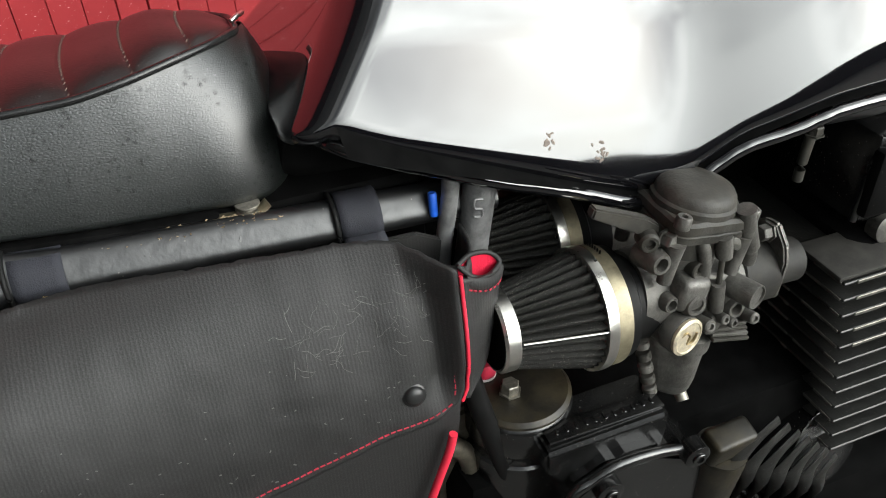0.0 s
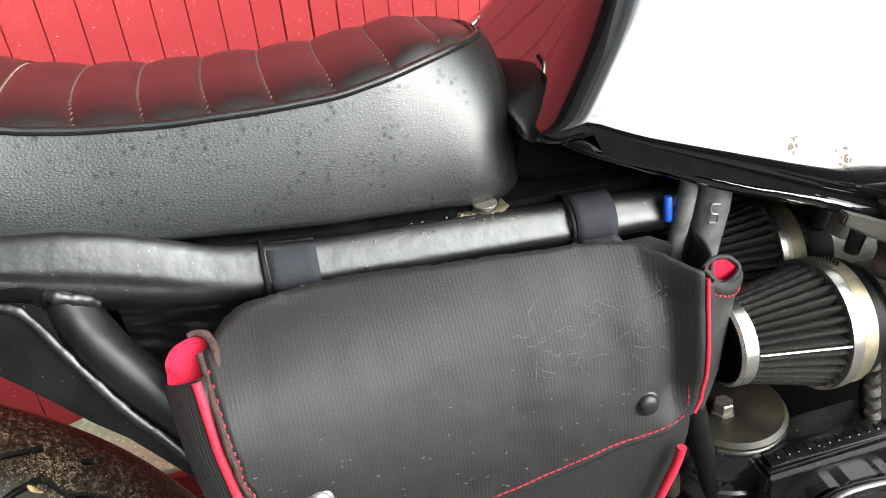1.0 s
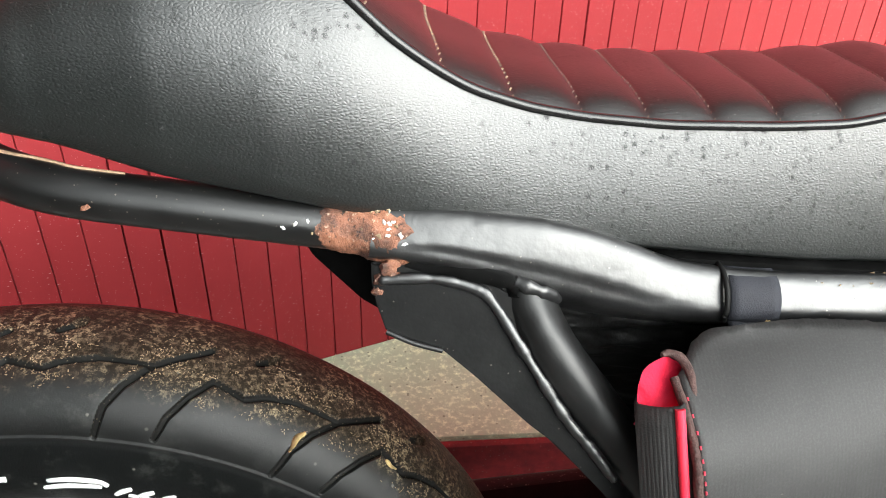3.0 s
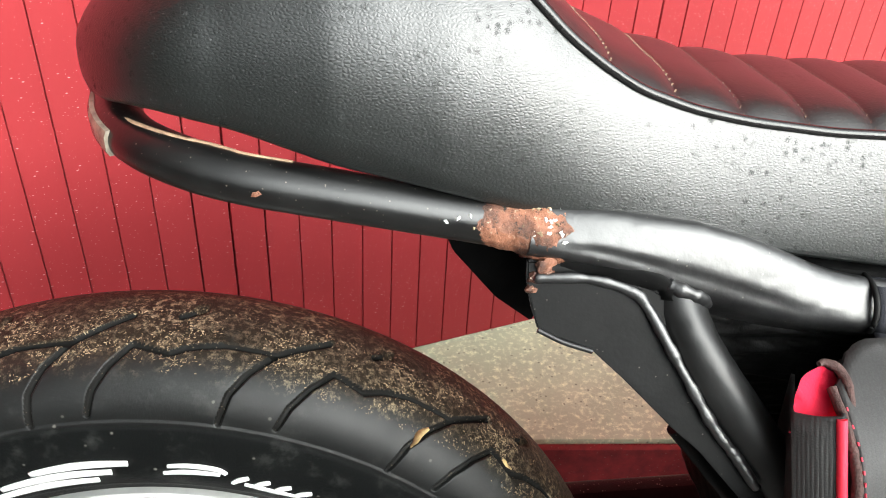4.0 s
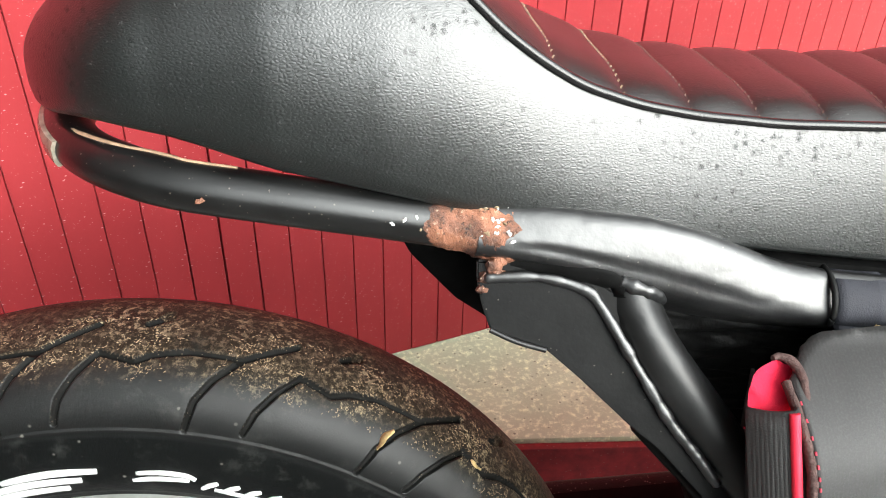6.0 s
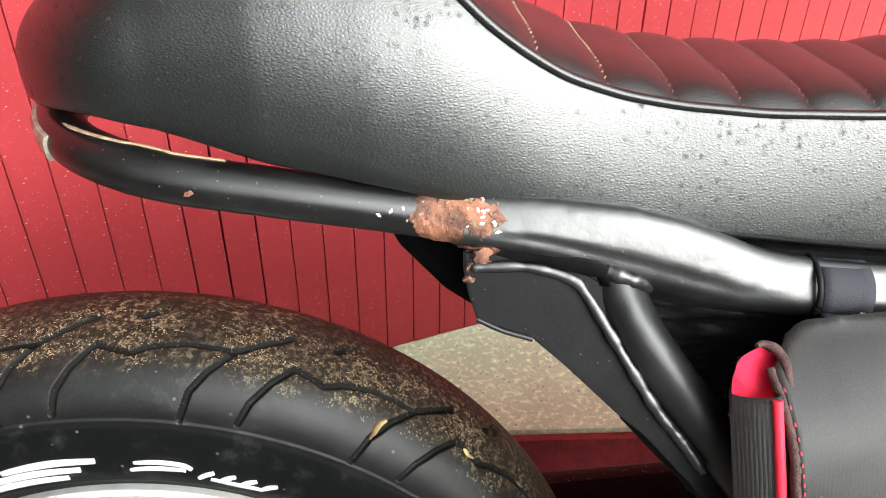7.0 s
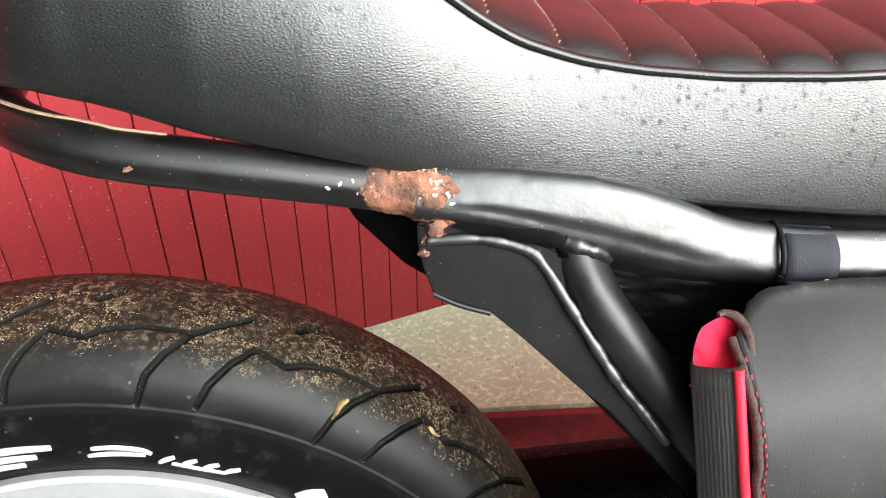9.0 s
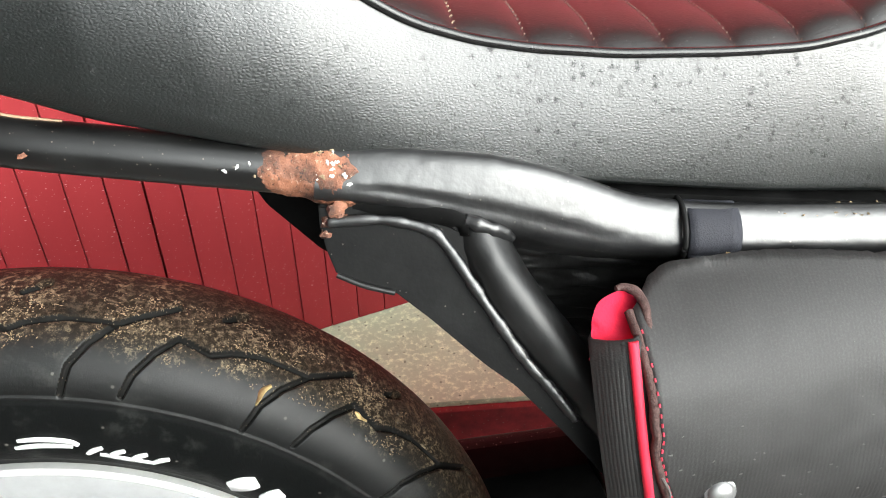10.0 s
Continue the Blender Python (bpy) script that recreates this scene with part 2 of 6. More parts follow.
M_REDCLOTH = plain("red lining cloth", (0.55, 0.011, 0.040), rough=0.75, var=0.2, vscale=60, bump=0.4, bscale=700, spec=0.2)
M_REDPIPE = plain("red bag piping", (0.68, 0.026, 0.056), rough=0.55, var=0.15, spec=0.3)
M_SNAP = plain("dark painted snap", (0.02, 0.02, 0.02), rough=0.3, metal=0.3)
M_SNAPW = plain("worn nickel snap", (0.35, 0.35, 0.35), rough=0.35, metal=0.8)
M_STEEL = plain("dull chrome", (0.78, 0.76, 0.71), rough=0.28, metal=1.0, var=0.2, vscale=50, dust=0.1)
M_CLAMP = plain("stained clamp steel", (0.34, 0.30, 0.21), rough=0.55, metal=1.0, var=0.4, vscale=70)
M_MESH = plain("black filter gauze", (0.017, 0.0165, 0.015), rough=0.6, var=0.4, vscale=300, bump=1.0, bscale=1400, dust=0.8, dscale=900, dust_col=(0.14, 0.13, 0.115), spec=0.2)
M_RUBBER = plain("black rubber", (0.006, 0.006, 0.006), rough=0.5, var=0.3, spec=0.15)
M_CARB = plain("weathered carburettor alloy", (0.12, 0.115, 0.105), rough=0.45, metal=0.45, var=0.45, vscale=70, bump=0.4, bscale=500, grime=0.5, grime_col=(0.04, 0.036, 0.028))
M_CARBLID = plain("dirty grey carburettor cap", (0.040, 0.038, 0.033), rough=0.5, var=0.4, vscale=80, bump=0.3, grime=0.6, grime_col=(0.05, 0.042, 0.030), spec=0.35)
M_BOOT = plain("dusty intake rubber", (0.022, 0.021, 0.019), rough=0.6, var=0.4, vscale=80, grime=0.5, grime_col=(0.05, 0.045, 0.035), spec=0.3)
M_BRASS = plain("tarnished brass", (0.42, 0.33, 0.18), rough=0.4, metal=0.9, var=0.35, vscale=120)
M_PLUG = plain("pale oxidised plug", (0.62, 0.55, 0.41), rough=0.45, metal=0.6, var=0.35, vscale=150)
M_ENGINE = plain("black engine enamel", (0.005, 0.005, 0.005), rough=0.20, var=0.4, vscale=30, bump=0.2, bscale=250, dust=0.16, dscale=520, dust_col=(0.08, 0.075, 0.067), spec=0.9)
M_FIN = plain("black cylinder fins", (0.011, 0.011, 0.010), rough=0.40, var=0.4, vscale=60, bump=0.4, bscale=300, dust=0.3, dscale=600, dust_col=(0.07, 0.065, 0.055), spec=0.55)
M_FINEDGE = plain("bare alloy fin edge", (0.22, 0.21, 0.19), rough=0.45, metal=0.9, var=0.3, vscale=120)
M_DUSTYCAP = plain("dusty brown-black cap", (0.012, 0.0105, 0.0075), rough=0.42, var=0.5, vscale=45, bump=0.2, grime=0.7, grime_col=(0.050, 0.040, 0.022), spec=0.4)
M_BOLT = plain("zinc bolt", (0.30, 0.28, 0.24), rough=0.45, metal=0.8, var=0.4, vscale=200)
M_BLUE = plain("blue tape", (0.01, 0.10, 0.55), rough=0.5, var=0.1)
M_WOOD = plain("bare worn edge", (0.29, 0.19, 0.12), rough=0.7, var=0.5, vscale=200)
M_LAMP = plain("clear lamp strip", (0.20, 0.18, 0.14), rough=0.22, var=0.5, vscale=90)
M_LEAF = plain("dry leaf", (0.36, 0.26, 0.11), rough=0.8, var=0.4, vscale=300)
M_STRAW = plain("dry road dirt", (0.25, 0.19, 0.12), rough=0.9, var=0.7, vscale=160, spec=0.1)
M_LINT = plain("pale lint", (0.11, 0.107, 0.103), rough=0.9)
M_SPAT = plain("dried spatter", (0.20, 0.165, 0.14), rough=0.8, var=0.4, vscale=300)
# near-black, hardly any sheen: paints the shade in gaps, also some black pieces
M_DARK = plain("near-black inner parts and shade", (0.002, 0.002, 0.002), rough=0.7, var=0.3, spec=0.03)
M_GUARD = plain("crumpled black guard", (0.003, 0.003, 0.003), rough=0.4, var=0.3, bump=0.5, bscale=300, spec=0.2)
M_WHITE = plain("white tyre paint", (0.85, 0.85, 0.85), rough=0.6, var=0.08, vscale=200)
M_RIM = plain("grey painted rim", (0.25, 0.252, 0.255), rough=0.6, metal=0.0, var=0.1)
M_RIMLIP = plain("pale rim lip", (0.55, 0.55, 0.54), rough=0.35, metal=0.3, var=0.1)
# darker than the tread: the grooves' shade is put into the colour
M_GROOVE = plain("darkened groove rubber", (0.005, 0.0048, 0.0043), rough=0.6, var=0.4, dust=0.3, dscale=700, dust_col=(0.10, 0.08, 0.055), spec=0.10)
M_SWING = plain("dusty black swingarm", (0.006, 0.006, 0.0055), rough=0.55, var=0.4, vscale=60, bump=0.4, bscale=500, dust=0.6, dscale=450, dust_col=(0.12, 0.11, 0.09), spec=0.2)
M_PIPESTAIN = plain("oily bare metal", (0.09, 0.08, 0.06), rough=0.5, metal=0.5, var=0.6, vscale=90)
M_PIPESTEEL = plain("worn grey-black tube", (0.16, 0.16, 0.16), rough=0.45, metal=0.3, var=0.5, vscale=60, bump=0.3)
M_ZINC = plain("grey gasket", (0.03, 0.028, 0.024), rough=0.7, var=0.4, vscale=90)
M_REDCAP = plain("red bottle cap", (0.45, 0.02, 0.05), rough=0.4)
M_PAPER = plain("white label", (0.75, 0.75, 0.72), rough=0.6)


def red_paint(name):
    m, n, l, b = material(name)
    co = n.new("ShaderNodeTexCoord")
    info = n.new("ShaderNodeObjectInfo")
    big = node(n, "ShaderNodeTexNoise", Scale=9.0, Detail=5.0)
    l.new(co.outputs["Object"], big.inputs["Vector"])
    out = blend(n, l, big.outputs["Fac"], (0.315, 0.032, 0.037), (0.395, 0.042, 0.048))
    mr0 = n.new("ShaderNodeMapRange")
    mr0.inputs[3].default_value, mr0.inputs[4].default_value = 0.0, 0.25
    l.new(info.outputs["Random"], mr0.inputs[0])
    out = blend(n, l, mr0.outputs[0], out, (0.29, 0.025, 0.030))
    # wind-blown pale specks and short streaks
    for sc, keep_at, stretch in ((230.0, 0.66, 0.42), (430.0, 0.52, 0.6)):
        mp = n.new("ShaderNodeMapping")
        mp.inputs["Scale"].default_value = (stretch, 1.0, 1.0)
        mp.inputs["Rotation"].default_value = (0, 0.5, 0)
        l.new(co.outputs["Object"], mp.inputs["Vector"])
        v = node(n, "ShaderNodeTexVoronoi", Scale=sc, Randomness=1.0)
        l.new(mp.outputs[0], v.inputs["Vector"])
        sep = n.new("ShaderNodeSeparateColor")
        l.new(v.outputs["Color"], sep.inputs[0])
        keep = ramp(n, keep_at, keep_at + 0.02)
        l.new(sep.outputs[0], keep.inputs["Fac"])
        dot = ramp(n, 0.05, 0.15, (0.85, 0.85, 0.85, 1), (0, 0, 0, 1))
        l.new(v.outputs["Distance"], dot.inputs["Fac"])
        mul = n.new("ShaderNodeMath")
        mul.operation = "MULTIPLY"
        l.new(keep.outputs["Color"], mul.inputs[0])
        l.new(dot.outputs["Color"], mul.inputs[1])
        out = blend(n, l, mul.outputs[0], out, (0.80, 0.50, 0.47))
    l.new(out, b.inputs["Base Color"])
    b.inputs["Roughness"].default_value = 0.5
    b.inputs["Specular IOR Level"].default_value = 0.16
    f = node(n, "ShaderNodeTexNoise", Scale=250.0, Detail=3.0)
    l.new(co.outputs["Object"], f.inputs["Vector"])
    bp = node(n, "ShaderNodeBump", Strength=0.15, Distance=0.001)
    l.new(f.outputs["Fac"], bp.inputs["Height"])
    l.new(bp.outputs["Normal"], b.inputs["Normal"])
    return m


def concrete(name, col):
    m, n, l, b = material(name)
    co = n.new("ShaderNodeTexCoord")
    big = node(n, "ShaderNodeTexNoise", Scale=7.0, Detail=7.0, Roughness=0.65)
    l.new(co.outputs["Object"], big.inputs["Vector"])
    out = blend(n, l, big.outputs["Fac"], tuple(c * 0.58 for c in col), tuple(c * 1.3 for c in col))
    mid = node(n, "ShaderNodeTexNoise", Scale=120.0, Detail=5.0, Roughness=0.7)
    l.new(co.outputs["Object"], mid.inputs["Vector"])
    rm = ramp(n, 0.50, 0.72)
    l.new(mid.outputs["Fac"], rm.inputs["Fac"])
    out = blend(n, l, rm.outputs["Color"], out, tuple(min(1, c * 1.75) for c in col))
    v = node(n, "ShaderNodeTexVoronoi", Scale=130.0)
    l.new(co.outputs["Object"], v.inputs["Vector"])
    sep = n.new("ShaderNodeSeparateColor")
    l.new(v.outputs["Color"], sep.inputs[0])
    keep = ramp(n, 0.80, 0.82)
    l.new(sep.outputs[0], keep.inputs["Fac"])
    dot = ramp(n, 0.14, 0.28, (1, 1, 1, 1), (0, 0, 0, 1))
    l.new(v.outputs["Distance"], dot.inputs["Fac"])
    mul = n.new("ShaderNodeMath")
    mul.operation = "MULTIPLY"
    l.new(keep.outputs["Color"], mul.inputs[0])
    l.new(dot.outputs["Color"], mul.inputs[1])
    out = blend(n, l, mul.outputs[0], out, tuple(c * 0.45 for c in col))
    l.new(out, b.inputs["Base Color"])
    b.inputs["Roughness"].default_value = 0.85
    bp = node(n, "ShaderNodeBump", Strength=0.5, Distance=0.002)
    l.new(mid.outputs["Fac"], bp.inputs["Height"])
    l.new(bp.outputs["Normal"], b.inputs["Normal"])
    return m


def tyre_rubber(name):
    """Black rubber, brown road dust on the crown, pale scuffs on the shoulder. Local y is the axle."""
    m, n, l, b = material(name)
    co = n.new("ShaderNodeTexCoord")
    sep = n.new("ShaderNodeSeparateXYZ")
    l.new(co.outputs["Object"], sep.inputs[0])
    ab = n.new("ShaderNodeMath")
    ab.operation = "ABSOLUTE"
    l.new(sep.outputs["Y"], ab.inputs[0])
    crown = n.new("ShaderNodeMapRange")
    for i, v in ((1, 0.043), (2, 0.029), (3, 0.0), (4, 1.0)):
        crown.inputs[i].default_value = v
    l.new(ab.outputs[0], crown.inputs[0])
    big = node(n, "ShaderNodeTexNoise", Scale=22.0, Detail=8.0, Roughness=0.7)
    l.new(co.outputs["Object"], big.inputs["Vector"])
    fine = node(n, "ShaderNodeTexNoise", Scale=230.0, Detail=9.0, Roughness=0.82)
    l.new(co.outputs["Object"], fine.inputs["Vector"])
    base = blend(n, l, big.outputs["Fac"], (0.0022, 0.0025, 0.0025), (0.006, 0.0065, 0.0065))
    rbr = ramp(n, 0.48, 0.70)
    l.new(fine.outputs["Fac"], rbr.inputs["Fac"])
    brown = blend(n, l, rbr.outputs["Color"], (0.018, 0.014, 0.0105), (0.17, 0.13, 0.088))
    film = node(n, "ShaderNodeTexNoise", Scale=48.0, Detail=7.0, Roughness=0.72)
    l.new(co.outputs["Object"], film.inputs["Vector"])
    rfi = ramp(n, 0.54, 0.70, (0, 0, 0, 1), (0.42, 0.42, 0.42, 1))
    l.new(film.outputs["Fac"], rfi.inputs["Fac"])
    base = blend(n, l, rfi.outputs["Color"], base, (0.045, 0.046, 0.043))
    rb = ramp(n, 0.26, 0.44)
    l.new(big.outputs["Fac"], rb.inputs["Fac"])
    mu = n.new("ShaderNodeMath")
    mu.operation = "MULTIPLY"
    l.new(crown.outputs[0], mu.inputs[0])
    l.new(rb.outputs["Color"], mu.inputs[1])
    out = blend(n, l, mu.outputs[0], base, brown)
    # sandy patches
    pat = node(n, "ShaderNodeTexNoise", Scale=26.0, Detail=4.0)
    l.new(co.outputs["Object"], pat.inputs["Vector"])
    rp = ramp(n, 0.46, 0.59)
    l.new(pat.outputs["Fac"], rp.inputs["Fac"])
    rf = ramp(n, 0.52, 0.60)
    l.new(fine.outputs["Fac"], rf.inputs["Fac"])
    m3 = n.new("ShaderNodeMath")
    m3.operation = "MULTIPLY"
    l.new(rp.outputs["Color"], m3.inputs[0])
    l.new(rf.outputs["Color"], m3.inputs[1])
    wide = n.new("ShaderNodeMapRange")
    for i, v in ((1, 0.047), (2, 0.036), (3, 0.0), (4, 0.8)):
        wide.inputs[i].default_value = v
    l.new(ab.outputs[0], wide.inputs[0])
    m4 = n.new("ShaderNodeMath")
    m4.operation = "MULTIPLY"
    l.new(m3.outputs[0], m4.inputs[0])
    l.new(wide.outputs[0], m4.inputs[1])
    out = blend(n, l, m4.outputs[0], out, (0.30, 0.245, 0.16))
    # pale flecks
    v = node(n, "ShaderNodeTexVoronoi", Scale=190.0)
    l.new(co.outputs["Object"], v.inputs["Vector"])
    sc = n.new("ShaderNodeSeparateColor")
    l.new(v.outputs["Color"], sc.inputs[0])
    keep = ramp(n, 0.96, 0.97)
    l.new(sc.outputs[0], keep.inputs["Fac"])
    dot = ramp(n, 0.12, 0.26, (0.7, 0.7, 0.7, 1), (0, 0, 0, 1))
    l.new(v.outputs["Distance"], dot.inputs["Fac"])
    m5 = n.new("ShaderNodeMath")
    m5.operation = "MULTIPLY"
    l.new(keep.outputs["Color"], m5.inputs[0])
    l.new(dot.outputs["Color"], m5.inputs[1])
    out = blend(n, l, m5.outputs[0], out, (0.13, 0.125, 0.11))
    l.new(out, b.inputs["Base Color"])
    mr = n.new("ShaderNodeMapRange")
    mr.inputs[3].default_value, mr.inputs[4].default_value = 0.30, 0.60
    l.new(big.outputs["Fac"], mr.inputs[0])
    l.new(mr.outputs[0], b.inputs["Roughness"])
    flat = n.new("ShaderNodeVectorMath")
    flat.operation = "MULTIPLY"
    flat.inputs[1].default_value = (1.0, 0.0, 1.0)
    l.new(co.outputs["Object"], flat.inputs[0])
    rad = n.new("ShaderNodeVectorMath")
    rad.operation = "LENGTH"
    l.new(flat.outputs[0], rad.inputs[0])
    gl = n.new("ShaderNodeMapRange")
    for i, v in ((1, 0.280), (2, 0.286), (3, 0.06), (4, 0.36)):
        gl.inputs[i].default_value = v
    l.new(rad.outputs["Value"], gl.inputs[0])
    dull = n.new("ShaderNodeMapRange")
    dull.inputs[3].default_value, dull.inputs[4].default_value = 1.0, 0.12
    l.new(crown.outputs[0], dull.inputs[0])
    gloss = n.new("ShaderNodeMath")
    gloss.operation = "MULTIPLY"
    l.new(gl.outputs[0], gloss.inputs[0])
    l.new(dull.outputs[0], gloss.inputs[1])
    l.new(gloss.outputs[0], b.inputs["Specular IOR Level"])
    bp = node(n, "ShaderNodeBump", Strength=0.4, Distance=0.001)
    l.new(fine.outputs["Fac"], bp.inputs["Height"])
    l.new(bp.outputs["Normal"], b.inputs["Normal"])
    return m


M_RED = red_paint("red gloss board paint")
M_REDRISER = plain("faded red step paint", (0.22, 0.016, 0.019), rough=0.6, var=0.3, vscale=60, dust=0.2, dscale=350, dust_col=(0.25, 0.10, 0.09), spec=0.3)
M_CONCRETE = concrete("sandy concrete", (0.58, 0.60, 0.41))
M_SOFFIT = plain("dark added eaves", (0.03, 0.022, 0.017), rough=0.7, var=0.3)
# for the two unseen walls added to darken reflections
M_ADDEDWALL = concrete("dark added walls", (0.013, 0.014, 0.012))
M_GROUND = concrete("grey yard concrete", (0.10, 0.097, 0.090))
M_TYRE = tyre_rubber("dusty tyre rubber")


# ---- mesh helpers ----
def mesh_of(name, verts, faces, mat, smooth=True):
    me = bpy.data.meshes.new(name)
    me.from_pydata([tuple(v) for v in verts], [], faces)
    me.materials.append(mat)
    if smooth:
        me.polygons.foreach_set("use_smooth", [True] * len(me.polygons))
    me.update()
    return me


def tidy(me, sharp=40.0):
    bm = bmesh.new()
    bm.from_mesh(me)
    bmesh.ops.remove_doubles(bm, verts=bm.verts, dist=1e-6)
    bmesh.ops.recalc_face_normals(bm, faces=bm.faces)
    for e in bm.edges:
        if len(e.link_faces) == 2 and e.calc_face_angle() > radians(sharp):
            e.smooth = False
    bm.to_mesh(me)
    bm.free()
    return me


def thing(name, at, label, category, group="", kind=""):
    ob = new(name)
    ob.empty_display_size = 0.02
    ob.location = at
    return tagged(ob, label, category, group, kind)


def part(name, me, parent=None, label=""):
    """One mesh object; the mesh is in world coordinates."""
    ob = new(name, me)
    if parent is not None:
        bpy.context.view_layer.update()
        ob.parent = parent
        ob.matrix_parent_inverse = parent.matrix_world.inverted()
    return tagged(ob, label)


def grid_mesh(name, rows, mat, close_u=False, close_v=False, caps=False, sharp=50.0):
    """A sheet through rows of points; close_v joins each row's ends, close_u the first and last rows."""
    nu, nv = len(rows), len(rows[0])
    verts = [p for r in rows for p in r]
    faces = []
    for i in range(nu if close_u else nu - 1):
        for j in range(nv if close_v else nv - 1):
            a, b = i * nv + j, i * nv + (j + 1) % nv
            c, d = ((i + 1) % nu) * nv + (j + 1) % nv, ((i + 1) % nu) * nv + j
            faces.append((a, b, c, d))
    if caps:
        faces.append(tuple(range(nv - 1, -1, -1)))
        faces.append(tuple((nu - 1) * nv + j for j in range(nv)))
    return tidy(mesh_of(name, verts, faces, mat), sharp)


def glide(points, n):
    """n points along a smooth curve through the given ones."""
    p = [Vector(q) for q in points]
    p = [2 * p[0] - p[1]] + p + [2 * p[-1] - p[-2]]
    out = []
    spans = len(p) - 3
    for k in range(n):
        t = k / (n - 1) * spans
        i = min(int(t), spans - 1)
        f = t - i
        a, b, c, d = p[i : i + 4]
        out.append(0.5 * ((2 * b) + (c - a) * f + (2 * a - 5 * b + 4 * c - d) * f * f + (3 * b - a - 3 * c + d) * f**3))
    return out


def lerp(x, xs, ys):
    return float(np.interp(x, xs, ys))


def tube(name, points, radius, mat, n=40, sides=16, tall=None, rough=0.0, caps=True, up=(0, 0, 1), flat=None, crease=None):
    """A pipe along a curve; radius a number or a function of 0..1; tall: the same for the upright half-height."""
    pts = glide(points, n)
    rows = []
    for i, p in enumerate(pts):
        t = i / (n - 1)
        way = (pts[min(i + 1, n - 1)] - pts[max(i - 1, 0)]).normalized()
        u = Vector(up)
        u = (u - way * u.dot(way)).normalized()
        s = way.cross(u)
        r = radius(t) if callable(radius) else radius
        h = (tall(t) if callable(tall) else tall) if tall else r
        row = []
        for k in range(sides):
            a = 2 * math.pi * k / sides
            e = 1.0
            if flat:
                c, d = abs(math.cos(a - radians(flat[0]))), abs(math.sin(a - radians(flat[0])))
                e = 1 / (c ** flat[1] + d ** flat[1]) ** (1 / flat[1])
            if crease:
                e *= 1 - crease(t) * math.exp(-((((a + math.pi - radians(4)) % (2 * math.pi) - math.pi) / 0.16) ** 2))
            q = p + s * (math.cos(a) * r * e) + u * (math.sin(a) * h * e)
            if rough:
                q = q + (q - p).normalized() * rough * noise.noise(q * 160)
            row.append(q)
        rows.append(row)
    return grid_mesh(name, rows, mat, close_v=True, caps=caps)


def lathe(name, profile, mat, centre=(0, 0, 0), axis=(0, 0, 1), sides=32, sharp=35.0, squash=None, ring=False):
    """Turns (radius, height) pairs round an axis; both ends close."""
    q = Vector(axis).to_track_quat("Z", "Y").to_matrix()
    rows = []
    for r, h in profile:
        row = []
        for k in range(sides):
            a = 2 * math.pi * k / sides
            rr = r * (squash(a, h) if squash else 1.0)
            row.append(Vector(centre) + q @ Vector((rr * math.cos(a), rr * math.sin(a), h)))
        rows.append(row)
    return grid_mesh(name, rows, mat, close_u=ring, close_v=True, caps=not ring, sharp=sharp)


def block(name, size, mat, m=None, bevel=0.002, taper=1.0, segs=2):
    bm = bmesh.new()
    bmesh.ops.create_cube(bm, size=1.0)
    for v in bm.verts:
        k = taper if v.co.z > 0 else 1.0
        v.co = Vector((v.co.x * size[0] * k, v.co.y * size[1] * k, v.co.z * size[2]))
    if bevel:
        bmesh.ops.bevel(bm, geom=bm.edges[:] + bm.verts[:], offset=bevel, segments=segs, affect="EDGES", profile=0.5)
    if m is not None:
        bm.transform(m)
    me = bpy.data.meshes.new(name)
    bm.to_mesh(me)
    bm.free()
    me.materials.append(mat)
    me.polygons.foreach_set("use_smooth", [True] * len(me.polygons))
    return tidy(me, 30)


def sheet(name, outline, thick, mat, m=None, bevel=0.001):
    """A flat plate: outline in x, z; thickness along y, round y = 0."""
    bm = bmesh.new()
    vs = [bm.verts.new((x, -thick / 2, z)) for x, z in outline]
    f = bm.faces.new(vs)
    ex = bmesh.ops.extrude_face_region(bm, geom=[f])
    bmesh.ops.translate(bm, verts=[g for g in ex["geom"] if isinstance(g, bmesh.types.BMVert)], vec=(0, thick, 0))
    bmesh.ops.recalc_face_normals(bm, faces=bm.faces)
    if bevel:
        bmesh.ops.bevel(bm, geom=bm.edges[:], offset=bevel, segments=2, affect="EDGES")
    if m is not None:
        bm.transform(m)
    me = bpy.data.meshes.new(name)
    bm.to_mesh(me)
    bm.free()
    me.materials.append(mat)
    return tidy(me, 35)


def merged(name, meshes, mat=None):
    bm = bmesh.new()
    for me in meshes:
        bm.from_mesh(me)
    out = bpy.data.meshes.new(name)
    bm.to_mesh(out)
    bm.free()
    out.materials.append(mat or meshes[0].materials[0])
    return out


def hexbolt(name, at, axis, r, h, mat, parent, label=""):
    at, axis = Vector(at), Vector(axis).normalized()
    body = lathe(name, [(r * 1.25, 0), (r * 1.25, h * 0.18), (r * 0.98, h * 0.2), (r, h * 0.28), (r, h * 0.9), (r * 0.9, h)], mat, at, axis, sides=6, sharp=20)
    return part(name, body, parent, label)


def capscrew(name, at, axis, r, h, mat, parent):
    at, axis = Vector(at), Vector(axis).normalized()
    body = lathe(name, [(r, 0), (r, h * 0.9), (r * 0.92, h), (r * 0.55, h), (r * 0.5, h * 0.45), (0.0001, h * 0.4)], mat, at, axis, sides=18, sharp=35)
    return part(name, body, parent)


# ---- ground, step and boarded wall ----
tagged(part("ground", grid_mesh("ground", [[(-400, y, 0), (400, y, 0)] for y in (-400, 400)], M_GROUND)), "grey concrete yard ground", "ground", kind="structure")

